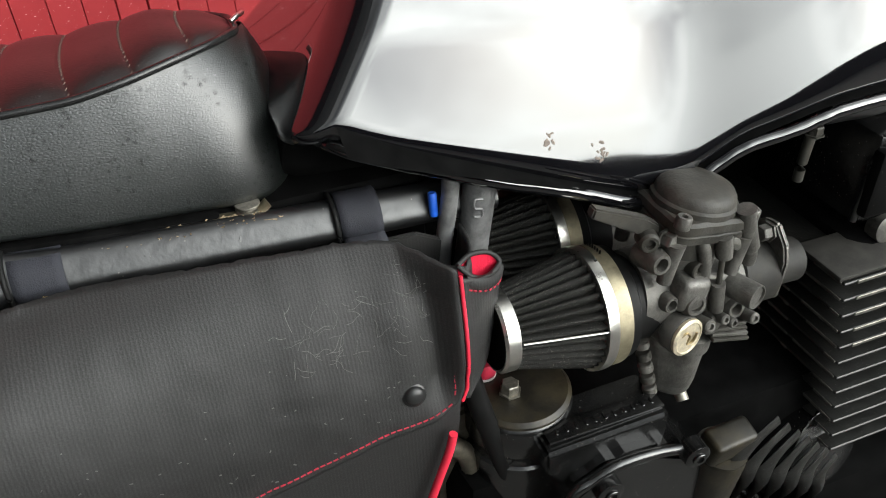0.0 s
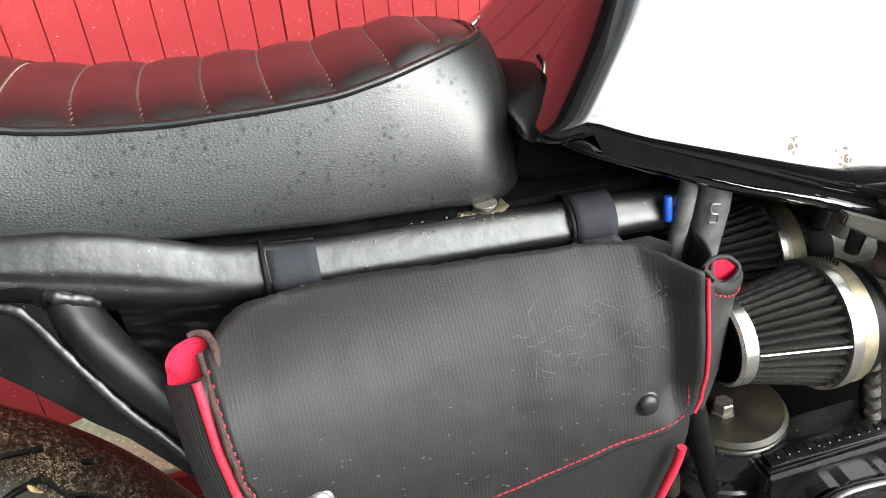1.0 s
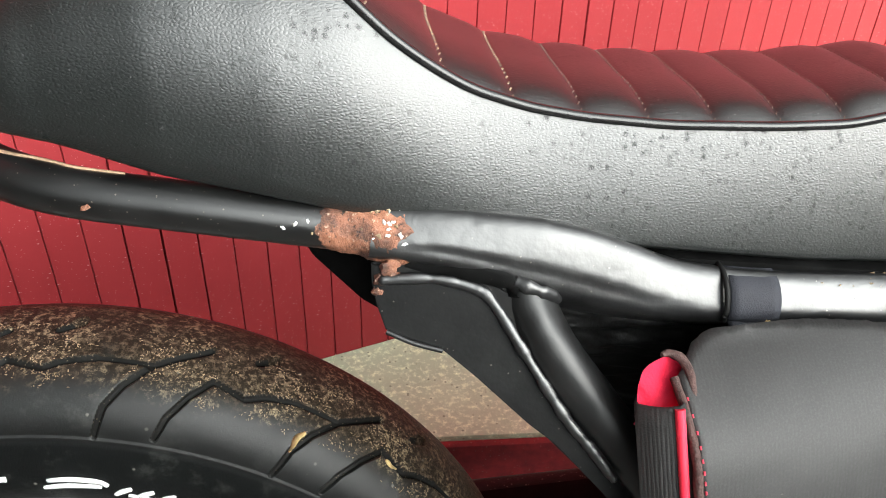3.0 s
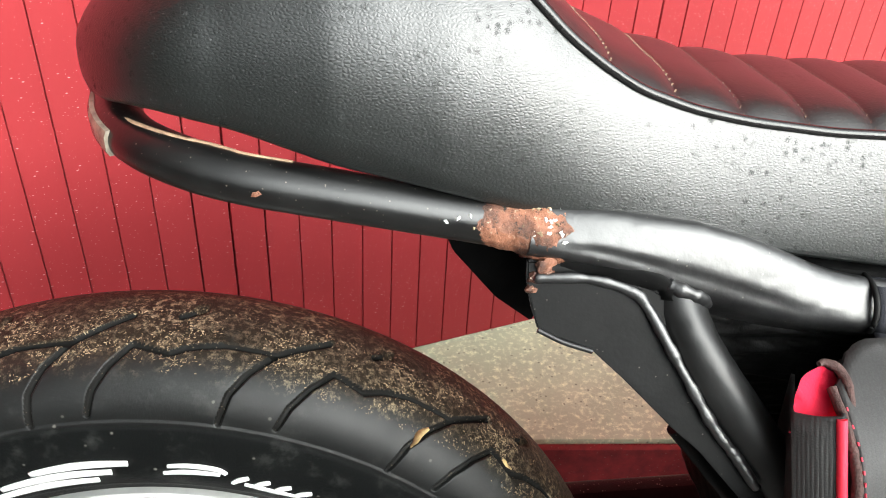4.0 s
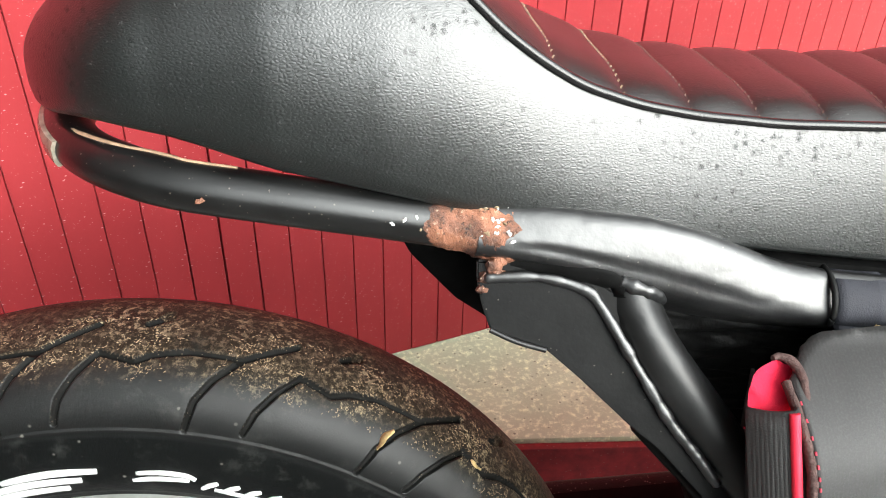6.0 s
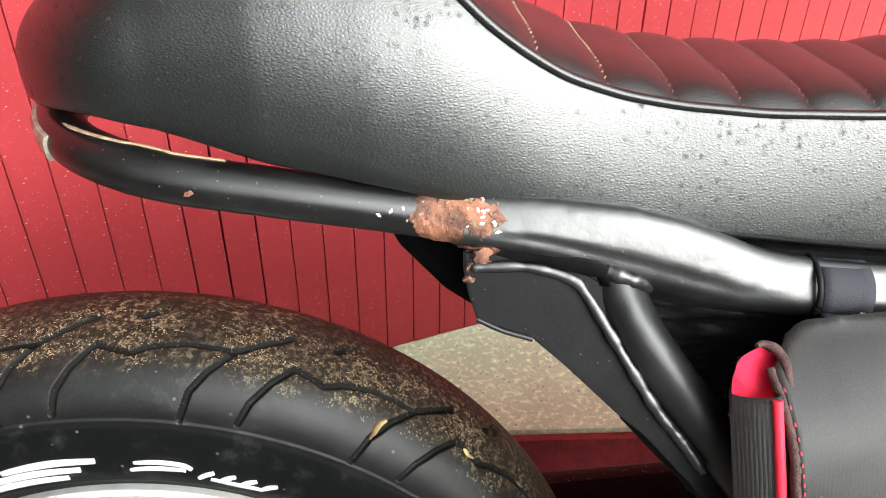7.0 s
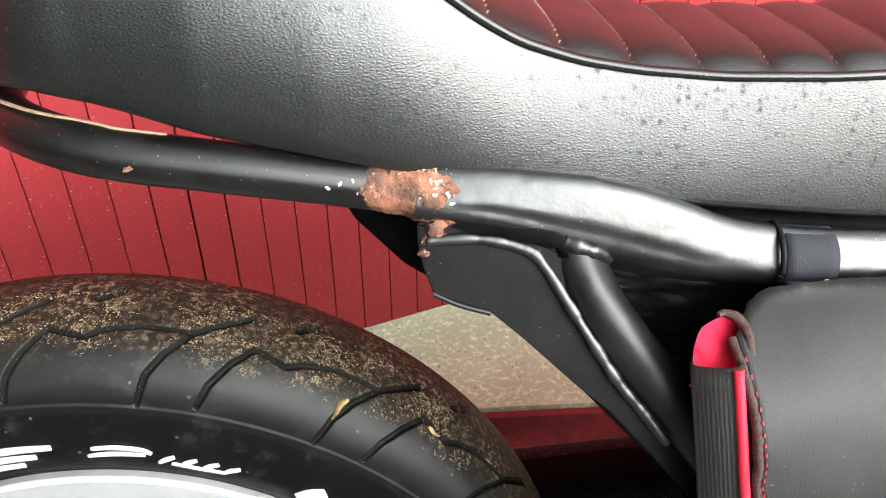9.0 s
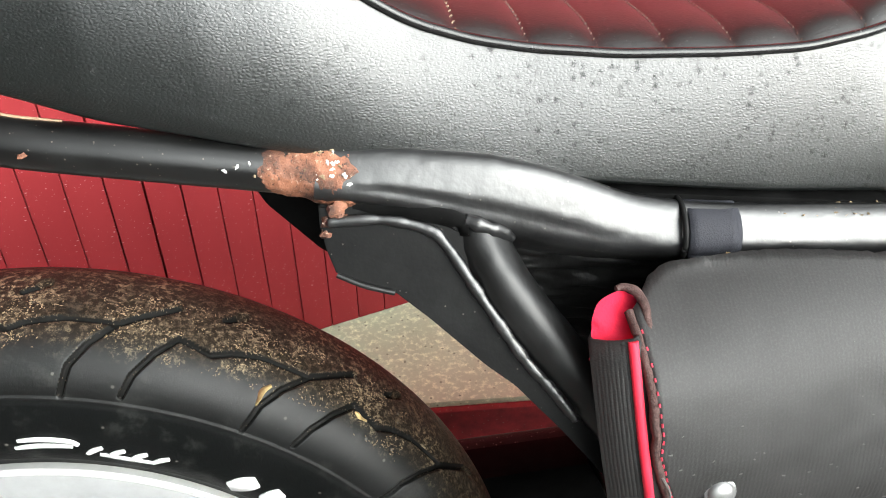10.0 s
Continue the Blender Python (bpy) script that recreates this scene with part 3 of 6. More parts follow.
STEP_Y, STEP_Z = 0.308, 0.16
step = tagged(part("pavement", block("pavement", (9.0, 4.0, STEP_Z), M_CONCRETE, pose(0, STEP_Y + 2.012, STEP_Z / 2), 0.004)), "sandy worn concrete step below the red boards", "step", kind="structure")
tagged(part("trim", block("trim", (9.0, 0.012, STEP_Z - 0.006), M_REDRISER, pose(0, STEP_Y + 0.005, STEP_Z / 2 - 0.003), 0.003)), "faded red painted step riser", "trim", kind="structure")

WALL_TURN, PITCH = 20.62, 0.04075
WALL = pose(0.1185, 0.6139, STEP_Z + 0.002, 0, 0, WALL_TURN)
backing = tagged(part("wall_north", block("wall_north", (7.0, 0.08, 2.4), M_REDRISER, WALL @ pose(0, 0.052, 1.2), 0.0)), "red painted timber boarded wall", "wall", kind="structure")

# unseen overhang, added above the boards
tagged(part("roof", block("roof", (7.0, 0.62, 0.10), M_SOFFIT, WALL @ pose(0, -0.20, 2.42), 0.01)), "unseen dark eaves added above the red boards", "eaves", kind="structure")
# added out of view: blocks the western sky so tank and seat tail reflect black
tagged(part("shade_wall_west", block("shade_wall_west", (0.25, 2.3, 7.0), M_ADDEDWALL, pose(-2.3, -1.52, 3.5), 0.01)), "unseen tall dark wall added to darken reflections", "wall", kind="structure")
# added behind the camera: hides the bright horizon from the lower seat sides
tagged(part("shade_wall_south", block("shade_wall_south", (9.0, 0.12, 1.07), M_ADDEDWALL, pose(2.2, -3.4, 0.535), 0.01)), "unseen low dark wall added to darken low reflections", "wall", kind="structure")


# ---- motorcycle: seat ----
bike = thing("motorcycle", (0, 0, 0), "black cafe racer motorcycle with worn paint and quilted seat", "motorcycle")

PIPE_X = [-0.235, -0.222, -0.205, -0.185, -0.170, -0.158, -0.139, -0.119, -0.091, -0.063, -0.021, 0.033, 0.070, 0.100, 0.128, 0.148, 0.162, 0.170]
PIPE_Z = [0.876, 0.872, 0.862, 0.848, 0.836, 0.824, 0.810, 0.798, 0.7885, 0.783, 0.7785, 0.777, 0.7775, 0.7815, 0.785, 0.785, 0.783, 0.782]
PIPE_W = [0.0, 0.026, 0.045, 0.056, 0.061, 0.0625, 0.063, 0.063, 0.0625, 0.062, 0.062, 0.062, 0.061, 0.057, 0.047, 0.034, 0.018, 0.0]
BOT_X = [-0.384, -0.374, -0.360, -0.339, -0.304, -0.257, -0.207, -0.154, -0.099, -0.059, -0.002, 0.058, 0.123, 0.150, 0.182]
BOT_Z = [0.792, 0.784, 0.785, 0.789, 0.784, 0.770, 0.758, 0.742, 0.732, 0.7255, 0.718, 0.7105, 0.7045, 0.701, 0.698]
BOT_W = [0.0, 0.026, 0.046, 0.064, 0.079, 0.086, 0.087, 0.084, 0.0815, 0.080, 0.079, 0.078, 0.074, 0.066, 0.0]
HUMP_X = [-0.384, -0.381, -0.374, -0.362, -0.345, -0.320, -0.290, -0.260, -0.235]
HUMP_Z = [0.796, 0.805, 0.815, 0.827, 0.840, 0.855, 0.868, 0.875, 0.876]


def bottom_w(x):
    if x > 0.123:
        return 0.074 * max(0.0, 1 - ((x - 0.123) / 0.0595) ** 3.0) ** (1 / 3.0)
    if x < -0.30:
        return 0.079 * math.sqrt(max(0.0, 1 - ((-0.30 - x) / 0.0845) ** 2))
    return lerp(x, BOT_X, BOT_W)


def pipe_at(x):
    """Half-width and height of the piped edge; over the tail hump the sides meet at the crest."""
    if x < PIPE_X[0]:
        return 0.0, lerp(x, HUMP_X, HUMP_Z)
    if x > PIPE_X[-1]:
        return 0.0, PIPE_Z[-1] - 4.2 * (x - PIPE_X[-1]) ** 1.15
    return lerp(x, PIPE_X, PIPE_W), lerp(x, PIPE_X, PIPE_Z)


def smoothed(f, x, r=0.007):
    k = [f(x + d * r) for d in (-1, -0.5, 0, 0.5, 1)]
    return tuple(np.mean(np.array(k), 0)) if isinstance(k[0], tuple) else float(np.mean(k))


LEAN = 0.088


def seat_stations():
    mid = [x for x in np.arange(-0.372, 0.166, 0.004)]
    return [-0.3843, -0.3835, -0.382, -0.380, -0.377] + mid + [0.168, 0.170, 0.172, 0.174, 0.176, 0.178, 0.1795, 0.1808, 0.1817, 0.1823, 0.1825]


def seat_side_row(x, n=25):
    w, z1 = smoothed(pipe_at, x) if -0.37 < x < 0.16 else pipe_at(x)
    if x < PIPE_X[0] - 0.007:
        w = 0.0
    wb, zb = bottom_w(x), smoothed(lambda q: lerp(q, BOT_X, BOT_Z), x, 0.012) if -0.35 < x < 0.15 else lerp(x, BOT_X, BOT_Z)
    wb = max(wb, w + 0.0005)
    q = max(0.0, min(1.0, (x + 0.27) / 0.17))
    p = 2.6 - 0.75 * q * q * (3 - 2 * q)
    # one rounded section all along, cut off at the piping; straighter along the sides
    g = max(0.0, min(1.0, (x + 0.185) / 0.12)) * max(0.0, min(1.0, (0.15 - x) / 0.07))
    g = 0.6 * g * g * (3 - 2 * g)
    share = min(0.97, w / wb)
    dome = (z1 - zb) / (1 - share**p) ** (1 / p)
    last = math.acos(share ** (p / 2)) if share > 0 else math.pi / 2
    right = []
    for k in range(n):
        a = last * k / (n - 1)
        y, z = wb * math.cos(a) ** (2 / p), zb + dome * math.sin(a) ** (2 / p)
        slant = wb + (w - wb) * max(0.0, (z - zb) / (z1 - zb)) ** 1.15
        right.append((y + (slant - y) * g if k < n - 1 else w, z))
    under = [(wb * 0.97, zb - 0.003), (wb * 0.90, zb - 0.0045), (wb * 0.5, zb - 0.0045), (0.0, zb - 0.0045)]
    row = [(x, -y, z) for y, z in reversed(right)] + [(x, -y, z) for y, z in under]
    drop = LEAN * max(0.0, min(1.0, (x + 0.235) / 0.05))
    return row + [(x, y, z) for y, z in reversed(under[:-1])] + [(x, y, z - drop * (y + w) * (z - zb) / (z1 - zb)) for y, z in right]


seat = part("seat", grid_mesh("seat", [seat_side_row(x) for x in seat_stations()], M_SIDE, close_v=False, caps=False, sharp=70), bike, "black vinyl seat with pebbled sides and tail hump")

STITCH0, STITCH = 0.0025, 0.0335


def quilt_z(f, w):
    """Rise of the top across its half-width w, f from -1 to 1; the far side sits lower as the machine leans."""
    return 0.0112 * (1 - abs(f) ** 4) * min(1, w / 0.05) - LEAN * w * (f + 1)


def quilt_row(x, n=33):
    w, z = smoothed(pipe_at, x)
    ph = ((x - STITCH0) / STITCH) % 1.0
    puff = 0.0034 * (math.sin(math.pi * ph) ** 0.45) - 0.0008
    row = []
    for k in range(n):
        f = math.sin(math.pi / 2 * (-1 + 2 * k / (n - 1)))
        edge = min(1.0, (1 - abs(f)) / 0.22)
        row.append((x - 0.004 * (1 - f * f), f * w, z - 0.001 + quilt_z(f, w) + puff * edge**0.6 * min(1, w / 0.05)))
    return row


part("quilted_top", grid_mesh("quilted_top", [quilt_row(x) for x in np.arange(-0.232, 0.1695, 0.0012)], M_TOP, sharp=180), seat, "smooth black vinyl with cross-stitched channels")

pipe_pts = [Vector((x, -smoothed(pipe_at, x)[0], smoothed(pipe_at, x)[1] + 0.0005)) for x in np.arange(-0.232, 0.170, 0.006)]
ring = pipe_pts + [Vector((p.x, -p.y, p.z + 2 * LEAN * p.y)) for p in reversed(pipe_pts)]
ring = ring + [ring[0]]
part("piping", tube("piping", ring, 0.0026, M_PIPING, n=420, sides=8, caps=False), seat, "thin black vinyl piping")

# cross stitches in each channel
def stitch_mesh(x, mat):
    w, z = smoothed(pipe_at, x)
    out = []
    cnt = max(6, int(2 * w / 0.0042))
    for k in range(1, cnt):
        f = -1 + 2 * k / cnt
        p = Vector((x - 0.004 * (1 - f * f), f * w, z + quilt_z(f, w) - 0.0008))
        way = Vector((0.0016, 0.0026, (quilt_z(f + 0.02, w) - quilt_z(f - 0.02, w)) / (0.04 * w) * 0.0026))
        out.append(block("s", (0.0023, 0.0008 if x < -0.08 else 0.0005, 0.0005), mat, Matrix.Translation(p) @ way.to_track_quat("X", "Z").to_matrix().to_4x4(), 0.0))
    return merged("stitching", out)


for k in range(-6, 5):
    xs = STITCH0 + k * STITCH
    if -0.20 < xs < 0.15:
        part("stitching", stitch_mesh(xs, M_THREAD if xs < -0.08 else M_THREADDARK), seat, "tan thread stitching")

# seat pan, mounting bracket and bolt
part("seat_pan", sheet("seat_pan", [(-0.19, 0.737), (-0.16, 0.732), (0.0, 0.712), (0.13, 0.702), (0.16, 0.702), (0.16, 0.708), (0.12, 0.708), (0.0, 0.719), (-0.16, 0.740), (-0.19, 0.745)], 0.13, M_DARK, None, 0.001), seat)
part("bracket", tube("bracket", [(0.092, -0.072, 0.6975), (0.115, -0.074, 0.6965), (0.138, -0.076, 0.6955), (0.152, -0.076, 0.6965), (0.158, -0.075, 0.6995)], 0.0055, M_CLAMP, n=24, sides=12, tall=0.0011, up=(0, 0, 1)), seat, "stained steel seat bracket")
for h, r in ((0.6980, 0.0078), (0.6998, 0.0062), (0.7016, 0.0075)):
    part("washer", lathe("washer", [(r * 0.95, 0), (r, 0.0003), (r, 0.0011), (r * 0.95, 0.0014)], M_BOLT, (0.146, -0.073, h - 0.002), (0, 0, 1), 24), seat, "dull zinc washer")
hexbolt("bolt", (0.146, -0.073, 0.6915), (0, 0, 1), 0.0048, 0.0045, M_BOLT, seat)

# ---- motorcycle: frame ----
frame_thing = bike
RAIL = [(-0.166, -0.079, 0.733), (-0.13, -0.080, 0.728), (-0.09, -0.081, 0.717), (-0.05, -0.081, 0.704), (-0.015, -0.081, 0.694), (0.03, -0.081, 0.688), (0.11, -0.081, 0.6835), (0.20, -0.081, 0.679), (0.30, -0.080, 0.674)]
rail_tall = lambda t: lerp(t, [0, 0.07, 0.16, 0.25, 0.33, 0.42, 0.5, 0.6, 0.75, 1.0], [0.0138, 0.0142, 0.0165, 0.0205, 0.0212, 0.0195, 0.0172, 0.0155, 0.0142, 0.0128])
rail_fold = lambda t: lerp(t, [0.03, 0.12, 0.40, 0.55], [0.0, 0.10, 0.08, 0.0])
part("frame_rail", tube("rail", RAIL, 0.0135, M_FRAME, n=160, sides=64, tall=rail_tall, rough=0.00018, flat=(38, 3.3), crease=rail_fold), frame_thing, "thickly painted rail with drips")
part("frame_rail", tube("rail", [(x, -y, z) for x, y, z in RAIL], 0.0135, M_FRAME, n=60, sides=16, tall=rail_tall), frame_thing)
HOOP = [(-0.14, -0.079, 0.731), (-0.165, -0.079, 0.734), (-0.207, -0.079, 0.741), (-0.257, -0.079, 0.7495), (-0.300, -0.0775, 0.7565), (-0.328, -0.070, 0.7610), (-0.3505, -0.054, 0.7632), (-0.3645, -0.030, 0.7645), (-0.3685, 0.0, 0.7655)]
hoop_path = HOOP + [(x, -y, z) for x, y, z in reversed(HOOP[:-1])]
hoop = part("rear_hoop", tube("rear_hoop", hoop_path, 0.0120, M_HOOP, n=160, sides=22), frame_thing, "satin black bent tube loop with lamp strip")
# the strip lies round the outside of the bend
bend = [p for p in glide(hoop_path, 120) if p.x < -0.3505 and p.y < 0.054]
strip = []
for i, p in enumerate(bend):
    way = bend[min(i + 1, len(bend) - 1)] - bend[max(i - 1, 0)]
    strip.append(p + way.cross(Vector((0, 0, -1))).normalized() * 0.0105)
part("lamp_strip", tube("lamp_strip", strip, 0.0030, M_LAMP, n=60, sides=12, tall=0.0066, flat=(0, 4)), hoop, "clear lamp strip let into the tube")
part("worn_edge", tube("worn_edge", [(-0.3575, -0.0470, 0.7745), (-0.3519, -0.0555, 0.7742), (-0.3457, -0.0612, 0.7741), (-0.3342, -0.0677, 0.7736), (-0.3233, -0.0712, 0.7724), (-0.3139, -0.0723, 0.7710), (-0.3036, -0.0742, 0.7692), (-0.2959, -0.0765, 0.7681), (-0.275, -0.0765, 0.7645)], lambda t: 0.0016 - 0.0009 * t, M_WOOD, n=40, sides=8, tall=0.0007), hoop, "bare tan worn edge")


def weld(name, points, r, n, mat, parent, label="", lump=0.35):
    pts = glide(points, n)
    rows = []
    for i, p in enumerate(pts):
        way = (pts[min(i + 1, n - 1)] - pts[max(i - 1, 0)]).normalized()
        u = Vector((0, -1, 0.3))
        u = (u - way * u.dot(way)).normalized()
        s = way.cross(u)
        k = r * (1 + 2.0 * lump * noise.noise(p * 120) + 1.2 * lump * noise.noise(p * 330)) * (0.3 if i in (0, n - 1) else 1)
        rows.append([p + s * math.cos(a) * k + u * math.sin(a) * k * 0.62 for a in np.arange(0, 2 * math.pi, math.pi / 5)])
    return part(name, grid_mesh(name, rows, mat, close_v=True, caps=True, sharp=80), parent, label)


# rust sleeve where the hoop meets the rail
def rust_mesh():
    rows = []
    path = glide([(-0.194, -0.079, 0.7388), (-0.176, -0.079, 0.7357), (-0.158, -0.0792, 0.7325), (-0.132, -0.0798, 0.7283)], 46)
    for i, p in enumerate(path):
        t = i / 45
        row = []
        for k in range(48):
            a = 2 * math.pi * k / 48
            d = Vector((0, math.cos(a), math.sin(a)))
            edge = noise.noise(Vector((math.cos(a) * 2, math.sin(a) * 2, 3.3)))
            inside = min((t - 0.12 - 0.10 * edge) * 9, (0.90 + 0.12 * edge - t) * 9, 1.0)
            r = 0.0120 + 0.0006 * max(-0.8, inside) + (0.0010 * noise.noise(p * 260 + d * 4) + 0.0007 * noise.noise(p * 700 + d * 9)) * max(0, inside)
            r += 0.0026 * lerp(t, [0.36, 0.56], [0, 1]) * max(0, inside)
            row.append(p + d * r)
        rows.append(row)
    return grid_mesh("rust", rows, M_RUST, close_v=True, caps=True, sharp=80)


part("rust", rust_mesh(), frame_thing, "flaking orange rust collar")
rng_flake = random.Random(41)
for i in range(26):
    along = rng_flake.gauss(-0.160, 0.005) if i < 22 else rng_flake.uniform(-0.208, -0.19)
    turn, r = radians(rng_flake.uniform(100, 178)), rng_flake.uniform(0.0005, 0.0013) * (1.9 if i in (3, 9) else 1.0)
    out = Vector((0, math.cos(turn), math.sin(turn)))
    at = Vector((along, -0.0791, 0.7360 - 0.165 * (along + 0.176))) + out * (lerp(along, [-0.19, -0.178, -0.168, -0.158, -0.15], [0.0119, 0.0128, 0.0132, 0.0152, 0.0156]))
    part("flake", lathe("flake", [(r * 0.6, -0.001), (r, 0), (r * 0.7, 0.0005), (0.0002, 0.0007)], M_PAPER if i % 3 else M_STRAW, at, out, 9, squash=lambda a, h, i=i: 1 + 0.35 * math.sin(2 * a + i) + 0.25 * math.sin(5 * a + 2 * i)), frame_thing, "pale paint flake")

# rear stay, gusset plates, weld beads; the plates lean outward towards the bottom
GUSSET = Matrix(((1, 0, 0, 0), (0, 1, 0.47, -0.100 - 0.47 * 0.697), (0, 0, 1, 0), (0, 0, 0, 1)))
plate_line = [(-0.166, 0.722), (-0.166, 0.713), (-0.1635, 0.702), (-0.1595, 0.691), (-0.1325, 0.682), (-0.1165, 0.6693), (-0.0895, 0.6458), (-0.0755, 0.6355), (-0.052, 0.612), (-0.018, 0.574), (-0.008, 0.585), (-0.050, 0.640), (-0.078, 0.678), (-0.096, 0.706), (-0.120, 0.718), (-0.148, 0.722)]
part("gusset_plate", sheet("gusset_plate", plate_line, 0.004, M_PLATE, GUSSET), frame_thing, "matt black sheet steel gusset")
part("frame_stay", tube("stay", [(-0.098, -0.064, 0.722), (-0.0920, -0.086, 0.7050), (-0.0785, -0.104, 0.6795), (-0.0510, -0.1215, 0.6455), (-0.0210, -0.138, 0.6080), (0.018, -0.158, 0.5575)], 0.0128, M_STAY, n=60, sides=28, rough=0.0004, flat=(20, 2.5)), frame_thing)
weld("weld_bead", [(-0.163, -0.0950, 0.7150), (-0.1367, -0.0955, 0.7155), (-0.1150, -0.0980, 0.7100), (-0.1070, -0.1014, 0.7030), (-0.0952, -0.1112, 0.6862), (-0.0848, -0.1190, 0.6708), (-0.0703, -0.1288, 0.6500), (-0.0578, -0.1356, 0.6360), (-0.0458, -0.1430, 0.6210)], 0.0027, 150, M_FRAME, frame_thing, "lumpy painted weld bead", 0.14)
# folded shelf between the rail and the bead
part("shelf_fold", tube("shelf_fold", [(-0.150, -0.0905, 0.7205), (-0.128, -0.0935, 0.7190), (-0.110, -0.0955, 0.7160), (-0.1005, -0.0970, 0.7130), (-0.0985, -0.0985, 0.7060)], 0.0009, M_PLATE, n=40, sides=8, tall=0.0048, rough=0.0005), frame_thing)
weld("weld_bead", [(-0.098, -0.0965, 0.7135), (-0.091, -0.0995, 0.7120), (-0.084, -0.0995, 0.7090), (-0.078, -0.0970, 0.7040), (-0.074, -0.0950, 0.6990)], 0.0032, 34, M_FRAME, frame_thing, "", 0.20)
for i, (x, y, z, r) in enumerate([(-0.157, -0.0925, 0.7215, 0.0050), (-0.1605, -0.0935, 0.7150, 0.0042), (-0.1625, -0.0950, 0.7085, 0.0032), (-0.1555, -0.0935, 0.7165, 0.0034)]):
    part("rust", lathe("rust", [(r * 0.7, -0.002), (r, -0.0005), (r * 0.85, 0.0010), (r * 0.4, 0.0018), (0.0001, 0.0019)], M_RUST, (x, y, z), (0.1, -0.9, 0.2), 14, squash=lambda a, h, i=i: 1 + 0.25 * math.sin(2 * a + i) + 0.2 * math.sin(5 * a + 2 * i + h * 900)), frame_thing, "flaking rust lump")
part("plate_fold", tube("plate_fold", [(-0.1595, -0.1045, 0.6915), (-0.147, -0.1075, 0.6865), (-0.1325, -0.1095, 0.6825)], 0.0014, M_STAY, n=16, sides=8), frame_thing)
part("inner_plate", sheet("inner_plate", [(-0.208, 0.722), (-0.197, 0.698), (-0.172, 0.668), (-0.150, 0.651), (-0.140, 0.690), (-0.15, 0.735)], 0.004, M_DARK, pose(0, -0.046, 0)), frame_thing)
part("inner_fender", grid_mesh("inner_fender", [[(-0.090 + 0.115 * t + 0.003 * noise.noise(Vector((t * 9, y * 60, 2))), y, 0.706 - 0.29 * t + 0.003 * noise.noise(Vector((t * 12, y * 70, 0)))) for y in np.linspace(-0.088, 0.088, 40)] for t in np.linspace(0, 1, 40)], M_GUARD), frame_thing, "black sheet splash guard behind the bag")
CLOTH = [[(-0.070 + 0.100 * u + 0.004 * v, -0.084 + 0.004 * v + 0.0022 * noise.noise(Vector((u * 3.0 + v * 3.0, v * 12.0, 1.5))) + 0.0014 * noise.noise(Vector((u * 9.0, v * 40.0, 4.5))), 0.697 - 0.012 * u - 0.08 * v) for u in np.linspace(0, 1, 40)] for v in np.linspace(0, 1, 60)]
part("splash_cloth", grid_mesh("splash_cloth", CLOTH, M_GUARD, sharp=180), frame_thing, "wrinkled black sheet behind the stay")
part("frame_brace", tube("brace", [(-0.075, -0.098, 0.618), (-0.03, -0.098, 0.562), (0.02, -0.098, 0.50)], 0.004, M_PLATE, n=10, sides=10), frame_thing)
# plain near-black box stands in for the shade under the seat
part("seat_shade_box", block("seat_shade_box", (0.25, 0.150, 0.23), M_DARK, pose(0.135, 0.0, 0.585), 0.012), frame_thing, "near-black box filling the shade below the seat")
# added block: blackens the gap below the step behind the wheel
part("wheel_shade_block", block("wheel_shade_block", (0.30, 0.04, 0.17), M_DARK, pose(-0.04, 0.055, 0.275, 0, -6, 0), 0.01), frame_thing, "near-black block added as shade behind the wheel")
# near-black filler for the shaded gaps behind the stay and below the seat
part("stay_shade_block", block("stay_shade_block", (0.10, 0.150, 0.13), M_DARK, pose(0.020, 0.0, 0.615, 0, 14, 0), 0.010), frame_thing, "near-black block filling the shade behind the stay")
part("seat_shade_plate", block("seat_shade_plate", (0.22, 0.155, 0.012), M_DARK, pose(0.02, 0.0, 0.703, 0, 6, 0), 0.003), frame_thing)
# near-black fillers paint the shade between carburettors and under the tank's rear
part("carb_shade_block", block("carb_shade_block", (0.30, 0.20, 0.20), M_DARK, pose(0.52, 0.11, 0.60), 0.02), frame_thing, "near-black block filling the shade between the carburettors")
part("tank_shade_block", block("tank_shade_block", (0.13, 0.14, 0.05), M_DARK, pose(0.235, 0.01, 0.712, 0, 12, 0), 0.012), frame_thing)
# front uprights by the tank, tape and clips
part("frame_upright", tube("upright", [(0.270, -0.092, 0.736), (0.2655, -0.100, 0.6970), (0.2595, -0.101, 0.656), (0.254, -0.102, 0.60)], 0.0056, M_PIPESTEEL, n=20, sides=16), frame_thing, "worn grey-black upright tube")
part("frame_upright", tube("upright", [(0.292, -0.086, 0.730), (0.2865, -0.096, 0.690), (0.2805, -0.097, 0.645), (0.275, -0.098, 0.59)], 0.0108, M_PIPESTEEL, n=20, sides=20), frame_thing, "worn grey-black upright tube")
part("cast_mark", tube("cast_mark", [(0.2840, -0.1070, 0.687), (0.2790, -0.1066, 0.6875), (0.2785, -0.1072, 0.682), (0.2832, -0.1076, 0.680), (0.2828, -0.1078, 0.675), (0.2780, -0.1072, 0.6755)], 0.0008, M_PIPESTEEL, n=30, sides=6), frame_thing, "raised cast mark")
# near-black filler, shade behind the uprights
part("upright_shade_block", block("upright_shade_block", (0.10, 0.12, 0.13), M_DARK, pose(0.275, 0.02, 0.625), 0.01), frame_thing)
tagged(part("tape_tag", lathe("tape_tag", [(0.0024, -0.008), (0.0029, -0.007), (0.0029, 0.007), (0.0024, 0.008)], M_BLUE, (0.2545, -0.0975, 0.6855), (0.0, 0.15, 1), 12)), "small blue tape tag on the frame rail", "tape")
